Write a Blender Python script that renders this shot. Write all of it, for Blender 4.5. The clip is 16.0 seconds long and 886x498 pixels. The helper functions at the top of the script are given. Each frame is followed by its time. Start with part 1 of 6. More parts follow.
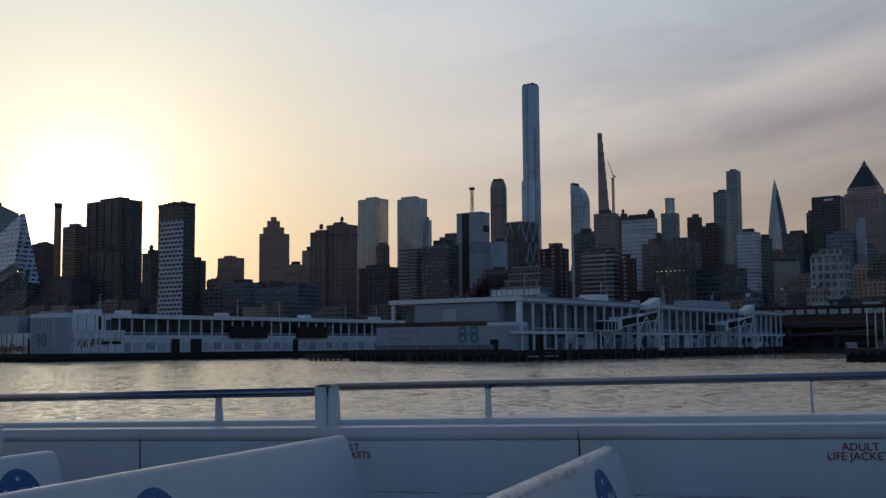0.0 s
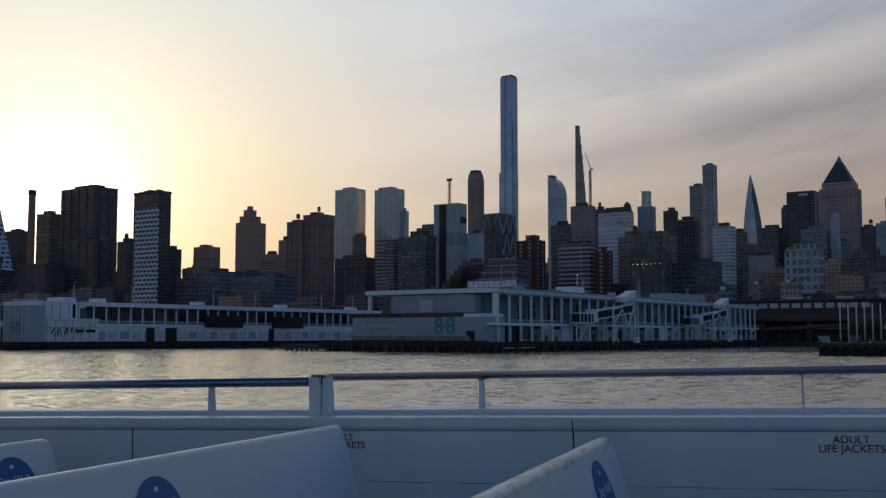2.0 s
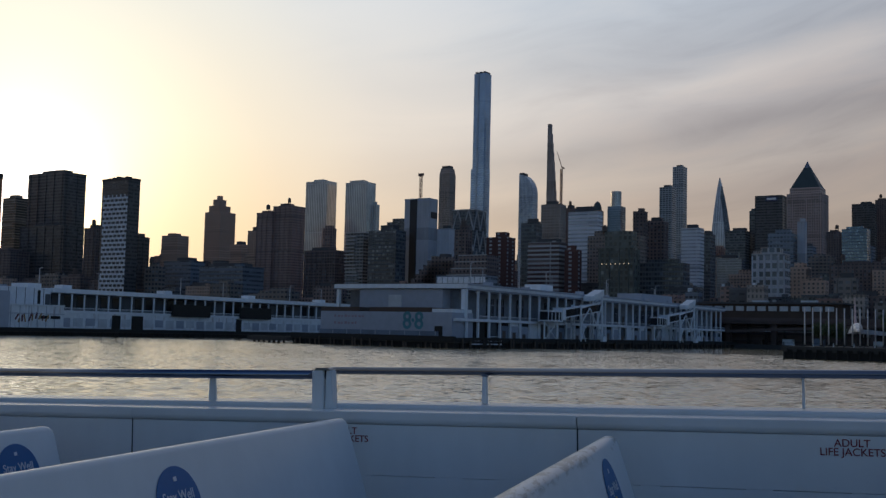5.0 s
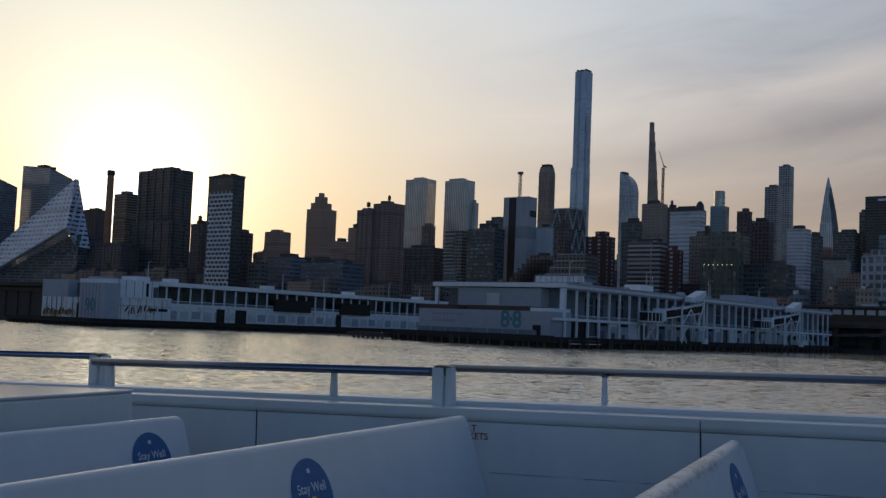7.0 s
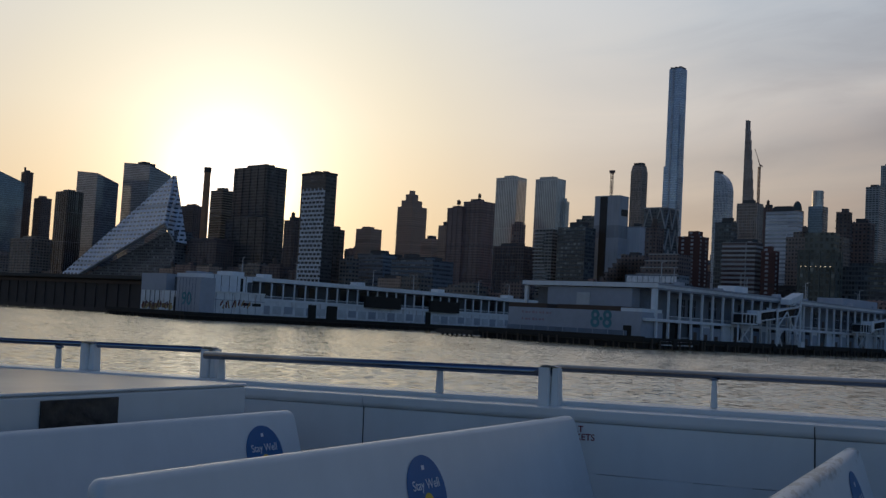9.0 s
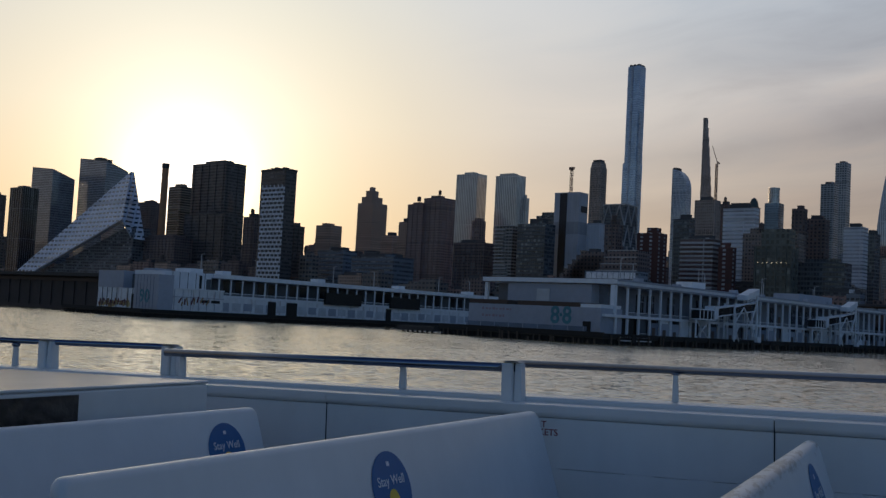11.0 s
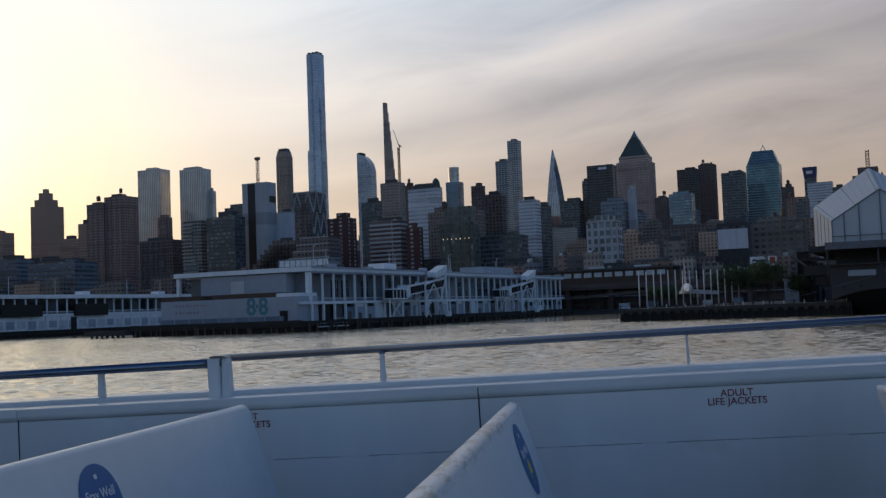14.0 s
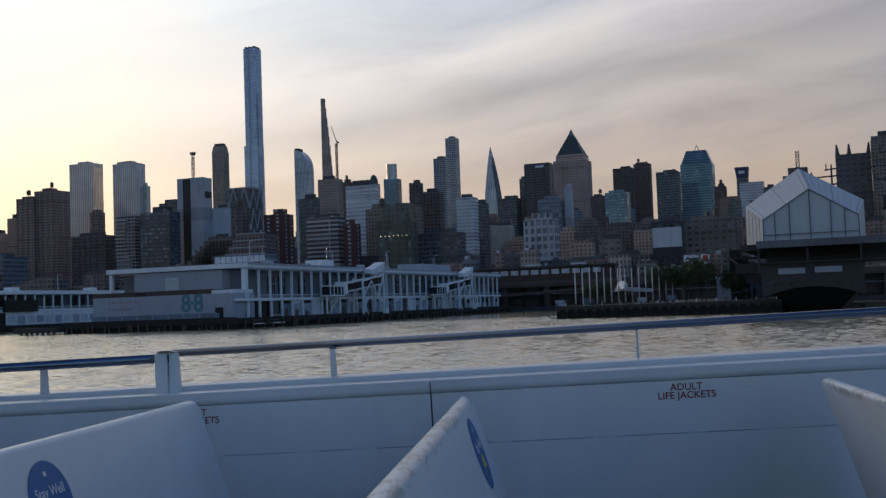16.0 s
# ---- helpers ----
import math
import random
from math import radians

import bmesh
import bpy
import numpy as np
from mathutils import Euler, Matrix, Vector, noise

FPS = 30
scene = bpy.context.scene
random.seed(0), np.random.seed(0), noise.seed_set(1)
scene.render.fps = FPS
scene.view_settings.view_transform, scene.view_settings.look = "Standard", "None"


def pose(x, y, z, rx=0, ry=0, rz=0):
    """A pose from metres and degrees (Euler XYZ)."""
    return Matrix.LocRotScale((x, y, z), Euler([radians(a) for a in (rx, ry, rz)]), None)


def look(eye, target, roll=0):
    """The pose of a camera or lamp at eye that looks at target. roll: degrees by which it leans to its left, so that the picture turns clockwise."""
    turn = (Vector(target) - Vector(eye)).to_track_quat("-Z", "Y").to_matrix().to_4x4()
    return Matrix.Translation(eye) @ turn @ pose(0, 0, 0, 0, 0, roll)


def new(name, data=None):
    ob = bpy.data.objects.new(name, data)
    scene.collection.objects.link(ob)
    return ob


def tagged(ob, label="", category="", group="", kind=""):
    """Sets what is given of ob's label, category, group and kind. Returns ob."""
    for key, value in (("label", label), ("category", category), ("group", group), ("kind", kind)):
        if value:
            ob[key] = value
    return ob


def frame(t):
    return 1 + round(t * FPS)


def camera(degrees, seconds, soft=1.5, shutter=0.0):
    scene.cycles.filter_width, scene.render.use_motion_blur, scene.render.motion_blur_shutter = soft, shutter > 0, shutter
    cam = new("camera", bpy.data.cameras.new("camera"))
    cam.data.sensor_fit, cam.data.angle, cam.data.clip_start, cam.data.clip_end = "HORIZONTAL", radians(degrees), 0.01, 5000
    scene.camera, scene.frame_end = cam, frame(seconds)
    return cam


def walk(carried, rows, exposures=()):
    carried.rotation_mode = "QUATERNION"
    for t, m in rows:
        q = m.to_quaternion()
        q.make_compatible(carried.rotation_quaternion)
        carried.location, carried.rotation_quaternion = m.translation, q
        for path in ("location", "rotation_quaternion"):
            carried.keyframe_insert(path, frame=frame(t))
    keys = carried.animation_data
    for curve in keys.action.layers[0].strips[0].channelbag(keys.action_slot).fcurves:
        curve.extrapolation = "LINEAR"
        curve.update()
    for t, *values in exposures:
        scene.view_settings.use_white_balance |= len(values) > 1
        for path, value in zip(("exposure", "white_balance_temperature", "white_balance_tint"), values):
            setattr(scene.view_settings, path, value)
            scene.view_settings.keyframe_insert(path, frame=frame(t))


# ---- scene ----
EYE = 6.0
cam = camera(44.7, 16.0, 1.4)
# the camera sits on the deck and turns: seconds, offset x y z, yaw, pitch, roll
ROWS = [
    (0.0, 0.271, 0.128, 0.002, 19.90, 5.09, 0.39),
    (0.5, 0.255, 0.118, 0.004, 19.55, 4.92, 0.30),
    (1.0, 0.240, 0.107, 0.003, 19.24, 4.83, 0.15),
    (1.5, 0.220, 0.096, 0.004, 18.91, 4.68, 0.09),
    (2.0, 0.205, 0.083, 0.003, 18.63, 4.61, -0.04),
    (2.5, 0.182, 0.071, 0.003, 18.33, 4.52, -0.23),
    (3.0, 0.154, 0.054, 0.001, 18.00, 4.49, -0.50),
    (3.5, 0.130, 0.041, 0.000, 17.59, 4.41, -0.84),
    (4.0, 0.106, 0.029, 0.005, 17.23, 4.40, -1.02),
    (6.5, 0.005, -0.028, 0.006, 17.05, 4.31, -1.80),
    (7.0, -0.017, -0.043, 0.005, 22.09, 4.11, -2.35),
    (7.5, -0.030, -0.055, 0.005, 25.39, 3.94, -2.71),
    (8.0, -0.051, -0.073, 0.006, 26.67, 3.87, -3.12),
    (10.5, -0.090, -0.097, 0.006, 26.79, 3.70, -3.32),
    (11.0, -0.092, -0.096, 0.003, 24.71, 3.71, -3.06),
    (11.5, -0.103, -0.107, -0.002, 20.56, 3.77, -2.38),
    (12.0, -0.090, -0.091, -0.002, 17.14, 3.77, -1.42),
    (12.5, -0.105, -0.064, -0.004, 14.37, 3.58, -0.14),
    (13.0, -0.101, -0.079, -0.005, 12.00, 3.49, 1.05),
    (13.5, -0.110, -0.084, -0.004, 10.15, 3.34, 1.83),
    (14.0, -0.128, -0.086, -0.004, 8.73, 3.24, 2.15),
    (14.5, -0.144, -0.083, -0.005, 7.65, 3.16, 2.21),
    (15.0, -0.157, -0.075, -0.008, 6.75, 3.07, 2.21),
    (15.5, -0.175, -0.072, -0.009, 5.95, 2.97, 2.18),
    (16.0, -0.190, -0.079, -0.011, 5.40, 2.96, 2.06),
]
walk(cam, [(t, pose(x, y, EYE + z, 90 + pitch, roll, yaw)) for t, x, y, z, yaw, pitch, roll in ROWS],
     exposures=[(0.0, -0.18), (2.0, -0.12), (4.0, -0.07), (6.4, 0.08), (7.1, -0.13), (8.0, -0.2), (11.0, -0.17), (12.5, 0.12), (14.0, 0.3), (16.0, 0.42)])

# ---- sky and sun ----
SUN_AZ, SUN_EL = 38.4, 4.2        # degrees left of +y, above the horizon; it stands behind the towers
GLOW_EL = 6.0                     # the middle of the bright haze over it
world = bpy.data.worlds.new("world")
scene.world = world
world.use_nodes = True


class Nodes:
    """A small helper to write node trees in one line a node."""

    def __init__(self, tree):
        self.tree = tree
        tree.nodes.clear()

    def add(self, kind, values=(), **settings):
        n = self.tree.nodes.new(kind)
        for key, value in settings.items():
            setattr(n, key, value)
        for key, value in dict(values).items():
            if isinstance(value, tuple) and len(value) == 2 and hasattr(value[0], "outputs"):
                self.tree.links.new(value[0].outputs[value[1]], n.inputs[key])
            elif hasattr(value, "outputs"):
                self.tree.links.new(value.outputs[0], n.inputs[key])
            else:
                n.inputs[key].default_value = value
        return n

    def math(self, op, a, b=0.0, c=0.0, clamp=False):
        return self.add("ShaderNodeMath", {0: a, 1: b, 2: c}, operation=op, use_clamp=clamp)

    def mix(self, fac, a, b, blend="MIX"):
        return self.add("ShaderNodeMixRGB", {0: fac, 1: a, 2: b}, blend_type=blend)

    def ramp(self, fac, *stops):
        n = self.add("ShaderNodeValToRGB", {0: fac})
        while len(n.color_ramp.elements) < len(stops):
            n.color_ramp.elements.new(0.5)
        for e, (p, c) in zip(n.color_ramp.elements, stops):
            e.position, e.color = p, (c if isinstance(c, tuple) else (c, c, c)) + (1,)
        return n


def build_sky():
    n = Nodes(world.node_tree)
    tex = n.add("ShaderNodeTexCoord")
    way = n.add("ShaderNodeVectorMath", {0: (tex, "Generated")}, operation="NORMALIZE")
    sep = n.add("ShaderNodeSeparateXYZ", {0: way})
    sky = n.add("ShaderNodeTexSky", sky_type="NISHITA", sun_disc=False, sun_elevation=radians(SUN_EL),
                sun_rotation=radians(-SUN_AZ), air_density=1.0, dust_density=0.9, ozone_density=2.5)
    clear = n.mix(1.0, (sky, 0), (0.158, 0.153, 0.19, 1), "MULTIPLY")
    # thin morning haze round the sun, warm at the horizon and paling upwards
    to_sun = (-math.sin(radians(SUN_AZ)) * math.cos(radians(GLOW_EL)), math.cos(radians(SUN_AZ)) * math.cos(radians(GLOW_EL)), math.sin(radians(GLOW_EL)))
    dot = n.add("ShaderNodeVectorMath", {0: way, 1: to_sun}, operation="DOT_PRODUCT")
    angle = n.math("DIVIDE", n.math("ARCCOSINE", (dot, "Value")), math.pi)
    glow = n.ramp(angle, (0.0, (8.0, 6.0, 3.2)), (1.0 / 180, (2.4, 2.1, 1.5)), (3.0 / 180, (0.74, 0.68, 0.54)), (6.0 / 180, (0.53, 0.485, 0.385)), (9.0 / 180, (0.45, 0.41, 0.318)), (12.5 / 180, (0.386, 0.353, 0.288)), (18 / 180, (0.328, 0.312, 0.288)),
                  (28 / 180, (0.24, 0.242, 0.242)), (40 / 180, (0.181, 0.185, 0.192)), (56 / 180, (0.163, 0.157, 0.153)), (100 / 180, (0.07, 0.082, 0.11)))
    glow.color_ramp.interpolation = "B_SPLINE"
    el = n.math("MULTIPLY", n.math("ARCSINE", (sep, 2)), 180 / math.pi)
    warm = n.ramp(n.math("DIVIDE", el, 20.0, clamp=True), (0.0, (0.99, 0.74, 0.52)), (0.25, (1.0, 0.83, 0.655)), (0.5, (0.985, 0.94, 0.9)), (0.9, (0.915, 0.99, 1.1)))
    haze = n.mix(1.0, glow, warm, "MULTIPLY")
    # long streaks of high cloud rising to the right
    az = n.math("MULTIPLY", n.math("ARCTAN2", n.math("MULTIPLY", (sep, 0), -1.0), (sep, 1)), 180 / math.pi)
    wide = n.add("ShaderNodeCombineXYZ", {0: n.math("MULTIPLY", az, 0.035), 1: n.math("MULTIPLY", el, 0.1)})
    wander = n.add("ShaderNodeTexNoise", {"Vector": wide, "Scale": 1.0, "Detail": 2.0, "Roughness": 0.5})
    across = n.math("ADD", n.math("MULTIPLY_ADD", az, 0.15, el), n.math("MULTIPLY_ADD", (wander, 0), 5.0, -2.5))
    bank = n.ramp(n.math("DIVIDE", across, 30.0, clamp=True), (3.0 / 30, (0.86, 0.84, 0.86)), (6.0 / 30, (0.9, 0.86, 0.86)), (8.0 / 30, (0.84, 0.79, 0.79)), (9.3 / 30, (0.95, 0.9, 0.88)), (11.2 / 30, (0.76, 0.725, 0.735)), (12.6 / 30, (0.98, 0.93, 0.92)),
                  (14.0 / 30, (1.16, 1.1, 1.06)), (15.6 / 30, (0.92, 0.92, 0.94)), (18.0 / 30, (1.02, 1.03, 1.04)))
    streak = n.add("ShaderNodeCombineXYZ", {0: n.math("MULTIPLY", az, 0.085), 1: n.math("MULTIPLY", across, 0.4)})
    cloud = n.add("ShaderNodeTexNoise", {"Vector": streak, "Scale": 1.0, "Detail": 7.0, "Roughness": 0.56, "Distortion": 0.6})
    wisp = n.ramp(cloud, (0.34, (1.1, 1.065, 1.03)), (0.5, (1.0, 1.0, 1.0)), (0.66, (0.88, 0.875, 0.885)))
    tone = n.mix(1.0, bank, wisp, "MULTIPLY")
    away = n.ramp(angle, (14 / 180, 0.0), (34 / 180, 1.0))
    cloudy = n.mix(away, haze, n.mix(1.0, haze, tone, "MULTIPLY"))
    bright = n.mix(1.0, cloudy, (2.5, 2.5, 2.5, 1), "MULTIPLY")
    # the haze lies over the sunward half and thins out overhead
    side = n.ramp(angle, (50 / 180, 1.0), (105 / 180, 0.0))
    high = n.ramp(n.math("DIVIDE", el, 90.0, clamp=True), (28 / 90, 1.0), (72 / 90, 0.0))
    both = n.mix(n.math("MULTIPLY", side, high), clear, bright)
    bg = n.add("ShaderNodeBackground", {0: both, 1: 1.0})
    n.add("ShaderNodeOutputWorld", {0: bg})


build_sky()
sun = new("sun", bpy.data.lights.new("sun", "SUN"))
sun.data.energy, sun.data.angle, sun.data.color = 1.6, radians(0.7), (1.0, 0.72, 0.42)
sun.matrix_world = look((0, 0, 0), (math.sin(radians(SUN_AZ)) * math.cos(radians(SUN_EL)),
                                    -math.cos(radians(SUN_AZ)) * math.cos(radians(SUN_EL)), -math.sin(radians(SUN_EL))))

# ---- materials ----
def material(name):
    m = bpy.data.materials.new(name)
    m.use_nodes = True
    n = Nodes(m.node_tree)
    return m, n


def finish(n, colour, rough=0.5, metal=0.0, normal=None, **more):
    values = {"Base Color": colour, "Roughness": rough, "Metallic": metal, **more}
    if normal is not None:
        values["Normal"] = normal
    b = n.add("ShaderNodeBsdfPrincipled", values)
    n.add("ShaderNodeOutputMaterial", {0: b})


def plain(name, rgb, rough=0.5, metal=0.0, grain=4.0, vary=0.25, bump=0.1, size=1.0):
    """A surface with variation at two scales and a fine relief."""
    m, n = material(name)
    tex = n.add("ShaderNodeTexCoord")
    big = n.add("ShaderNodeTexNoise", {"Vector": (tex, "Object"), "Scale": grain * 0.12 / size, "Detail": 4.0})
    fine = n.add("ShaderNodeTexNoise", {"Vector": (tex, "Object"), "Scale": grain * 3 / size, "Detail": 5.0})
    both = n.math("ADD", n.math("MULTIPLY", (big, 0), 0.6), n.math("MULTIPLY", (fine, 0), 0.4))
    tone = n.ramp(both, (0.3, tuple(c * (1 - vary) for c in rgb)), (0.7, tuple(min(1, c * (1 + vary)) for c in rgb)))
    nb = n.add("ShaderNodeBump", {"Height": (fine, 0), "Strength": bump, "Distance": 0.02 * size})
    r = n.math("MULTIPLY_ADD", (big, 0), 0.3, max(0.02, rough - 0.15))
    finish(n, tone, r, metal, nb)
    return m


def facade(name, wall, glass, floor=3.6, bay=3.0, open_w=0.6, open_h=0.55, wall_rough=0.8, glass_rough=0.15, glass_metal=0.0, tint=0.5):
    """Walls with rows of recessed windows at real size, each pane a little different."""
    m, n = material(name)
    wall = tuple(min(0.8, 1.1 * c) for c in wall)
    tex = n.add("ShaderNodeTexCoord")
    one = n.add("ShaderNodeObjectInfo")
    sep = n.add("ShaderNodeSeparateXYZ", {0: (tex, "Object")})
    u = n.math("DIVIDE", n.math("ADD", (sep, 0), (sep, 1)), bay)
    v = n.math("DIVIDE", (sep, 2), floor)
    fu, fv = n.math("FRACT", u), n.math("FRACT", v)
    inu = n.math("LESS_THAN", n.math("ABSOLUTE", n.math("SUBTRACT", fu, 0.5)), open_w / 2)
    inv = n.math("LESS_THAN", n.math("ABSOLUTE", n.math("SUBTRACT", fv, 0.5)), open_h / 2)
    geo = n.add("ShaderNodeNewGeometry")
    nz = n.add("ShaderNodeSeparateXYZ", {0: (geo, "True Normal")})
    upright = n.math("LESS_THAN", n.math("ABSOLUTE", (nz, 2)), 0.6)
    mask = n.math("MULTIPLY", n.math("MULTIPLY", inu, inv), upright)
    cell = n.add("ShaderNodeCombineXYZ", {0: n.math("FLOOR", u), 1: n.math("FLOOR", v), 2: n.math("MULTIPLY", (one, "Random"), 37.0)})
    rnd = n.add("ShaderNodeTexWhiteNoise", {0: cell})
    big = n.add("ShaderNodeTexNoise", {"Vector": (tex, "Object"), "Scale": 0.06, "Detail": 5.0})
    fine = n.add("ShaderNodeTexNoise", {"Vector": (tex, "Object"), "Scale": 0.9, "Detail": 4.0})
    runs = n.add("ShaderNodeMapping", {0: (tex, "Object"), "Scale": (0.35, 0.35, 0.03)})
    stain = n.add("ShaderNodeTexNoise", {"Vector": runs, "Scale": 1.0, "Detail": 4.0, "Roughness": 0.6})
    grime = n.math("ADD", n.math("MULTIPLY", (big, 0), 0.4), n.math("ADD", n.math("MULTIPLY", (fine, 0), 0.2), n.math("MULTIPLY", (stain, 0), 0.4)))
    wc = n.ramp(grime, (0.3, tuple(c * 0.8 for c in wall)), (0.7, tuple(c * 1.16 for c in wall)))
    # every building has weathered a little differently; plant floors break the rows
    own = n.math("MULTIPLY_ADD", (one, "Random"), 0.4, 0.8)
    plantrow = n.math("LESS_THAN", n.math("FRACT", n.math("ADD", n.math("DIVIDE", (sep, 2), floor * 13.0), (one, "Random"))), 0.075)
    wc = n.mix(n.math("MULTIPLY", plantrow, 0.35), n.mix(1.0, wc, n.add("ShaderNodeCombineXYZ", {0: own, 1: own, 2: own}), "MULTIPLY"), (0.05, 0.05, 0.055, 1))
    gc = n.ramp((rnd, 0), (0.0, tuple(c * (1 - tint) for c in glass)), (0.55, glass), (0.86, tuple(c * (1 + tint) for c in glass)), (0.9, tuple(min(0.6, c * (1 + 2 * tint) + 0.07) for c in glass)))
    # broad blotches in the glass colour stand for reflected cloud and walls
    painted_reflection = n.ramp((big, 0), (0.35, 0.6 + 0.3 * glass_metal), (0.65, 1.35 - 0.3 * glass_metal))
    gc = n.mix(1.0, gc, painted_reflection, "MULTIPLY")
    colour = n.mix(mask, wc, gc)
    rough = n.math("MULTIPLY_ADD", mask, glass_rough - wall_rough, wall_rough)
    nb = n.add("ShaderNodeBump", {"Height": n.math("SUBTRACT", 1.0, mask), "Strength": 0.25, "Distance": 0.25})
    finish(n, colour, rough, n.math("MULTIPLY", mask, glass_metal), nb)
    return m


STYLE = {
    "glass_blue": facade("blue curtain wall", (0.12, 0.15, 0.2), (0.16, 0.22, 0.3), 3.6, 1.6, 0.86, 0.8, 0.4, 0.08, 0.7, 0.2),
    "glass_grey": facade("grey curtain wall", (0.2, 0.21, 0.23), (0.2, 0.22, 0.26), 3.4, 1.8, 0.8, 0.72, 0.5, 0.1, 0.6, 0.25),
    "glass_dark": facade("dark curtain wall", (0.1, 0.108, 0.115), (0.085, 0.1, 0.115), 3.6, 2.4, 0.8, 0.6, 0.6, 0.12, 0.3, 0.5),
    "glass_black": facade("black glass with mullions", (0.22, 0.23, 0.25), (0.03, 0.03, 0.035), 40.0, 3.0, 0.84, 0.99, 0.5, 0.07, 0.4, 0.3),
    "glass_twin": facade("twin tower glass", (0.46, 0.45, 0.44), (0.5, 0.5, 0.5), 70.0, 3.2, 0.6, 0.985, 0.4, 0.12, 0.55, 0.06),
    "glass_teal": facade("teal glass", (0.2, 0.25, 0.27), (0.08, 0.18, 0.22), 3.8, 2.2, 0.85, 0.7, 0.4, 0.1, 0.5, 0.25),
    "black_tower": facade("black office facade", (0.075, 0.07, 0.07), (0.05, 0.05, 0.055), 3.7, 1.8, 0.7, 0.5, 0.5, 0.12, 0.2, 0.4),
    "brick_dark": facade("dark brick", (0.17, 0.128, 0.118), (0.045, 0.05, 0.058), 3.1, 3.4, 0.45, 0.5, 0.9, 0.15, 0.1, 0.6),
    "brick_brown": facade("brown brick", (0.46, 0.315, 0.24), (0.1, 0.095, 0.095), 3.0, 3.2, 0.45, 0.5, 0.9, 0.15, 0.1, 0.5),
    "brick_red": facade("red brown brick", (0.3, 0.2, 0.172), (0.085, 0.08, 0.082), 2.9, 3.6, 0.5, 0.52, 0.9, 0.15, 0.1, 0.6),
    "brick_stripe": facade("brick with window strips", (0.13, 0.06, 0.05), (0.35, 0.36, 0.38), 3.4, 9.0, 0.3, 0.5, 0.9, 0.3, 0.0, 0.3),
    "stripe_white": facade("white banded brick", (0.42, 0.42, 0.43), (0.09, 0.05, 0.045), 3.6, 400.0, 0.998, 0.55, 0.8, 0.3, 0.0, 0.1),
    "slab_stripes": facade("pale slab with fine lines", (0.56, 0.57, 0.6), (0.4, 0.42, 0.46), 3.5, 300.0, 0.998, 0.4, 0.7, 0.2, 0.2, 0.1),
    "slab_white": facade("pale concrete slab", (0.44, 0.45, 0.48), (0.37, 0.38, 0.41), 12.0, 6.0, 0.04, 0.97, 0.8, 0.6, 0.0, 0.2),
    "limestone": facade("limestone", (0.4, 0.33, 0.28), (0.15, 0.14, 0.135), 3.6, 2.6, 0.45, 0.6, 0.85, 0.15, 0.1, 0.4),
    "concrete_tan": facade("tan concrete", (0.24, 0.205, 0.18), (0.075, 0.08, 0.09), 4.0, 4.5, 0.6, 0.45, 0.9, 0.2, 0.1, 0.6),
    "concrete_blue": facade("blue grey panels", (0.19, 0.22, 0.26), (0.09, 0.105, 0.125), 4.0, 3.2, 0.75, 0.4, 0.8, 0.15, 0.2, 0.5),
    "concrete_dark": facade("dark concrete", (0.13, 0.125, 0.125), (0.05, 0.05, 0.055), 5.0, 6.0, 0.6, 0.3, 0.9, 0.3, 0.0, 0.5),
    "band_dark": facade("dark with pale balcony bands", (0.22, 0.195, 0.18), (0.03, 0.03, 0.033), 3.1, 300.0, 0.998, 0.72, 0.8, 0.15, 0.1, 0.3),
    "beige_grid": facade("beige window grid", (0.26, 0.21, 0.18), (0.07, 0.07, 0.075), 3.0, 2.8, 0.5, 0.5, 0.85, 0.15, 0.1, 0.7),
    "curvy": facade("rippled balcony glass", (0.3, 0.32, 0.34), (0.07, 0.09, 0.1), 3.4, 5.0, 0.7, 0.5, 0.5, 0.1, 0.3, 0.5),
    "grid_white": facade("slender square grid", (0.4, 0.41, 0.42), (0.16, 0.19, 0.22), 4.7, 4.7, 0.66, 0.66, 0.6, 0.1, 0.4, 0.2),
    "stone_pink": facade("brown stone grid", (0.52, 0.38, 0.33), (0.17, 0.15, 0.15), 4.0, 3.4, 0.5, 0.45, 0.85, 0.15, 0.2, 0.4),
    "grid_pale": facade("white loft grid", (0.42, 0.42, 0.42), (0.13, 0.15, 0.17), 6.0, 5.2, 0.72, 0.7, 0.8, 0.2, 0.1, 0.3),
    "billboard": facade("dark loft", (0.05, 0.05, 0.055), (0.03, 0.03, 0.033), 4.0, 4.0, 0.5, 0.4, 0.9, 0.2, 0.0, 0.5),
    "deco": facade("green grey stone", (0.13, 0.135, 0.115), (0.085, 0.09, 0.08), 4.5, 4.0, 0.55, 0.6, 0.85, 0.2, 0.1, 0.5),
    "zigzag": facade("curved balcony block", (0.22, 0.21, 0.2), (0.05, 0.055, 0.06), 3.1, 4.0, 0.8, 0.55, 0.7, 0.1, 0.3, 0.5),
}
ROOF = plain("roof gravel", (0.09, 0.088, 0.088), 0.9, size=8)
STEEL_DARK = plain("dark steel", (0.05, 0.05, 0.055), 0.5, 0.6)
RAIL_METAL = plain("brushed aluminium rail", (0.135, 0.17, 0.235), 0.08, 1.0, 6.0, 0.1, 0.02)
PIER_WHITE = plain("weathered white pier paint", (0.74, 0.77, 0.8), 0.7, 0.0, 0.6, 0.16, 0.2, 4)
PIER_GREY = plain("grey corrugated siding", (0.36, 0.39, 0.45), 0.7, 0.0, 0.6, 0.15, 0.2, 4)
# dark timber colour that also carries shade under decks and in openings
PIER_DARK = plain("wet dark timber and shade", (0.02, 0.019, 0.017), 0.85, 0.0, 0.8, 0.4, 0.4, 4)
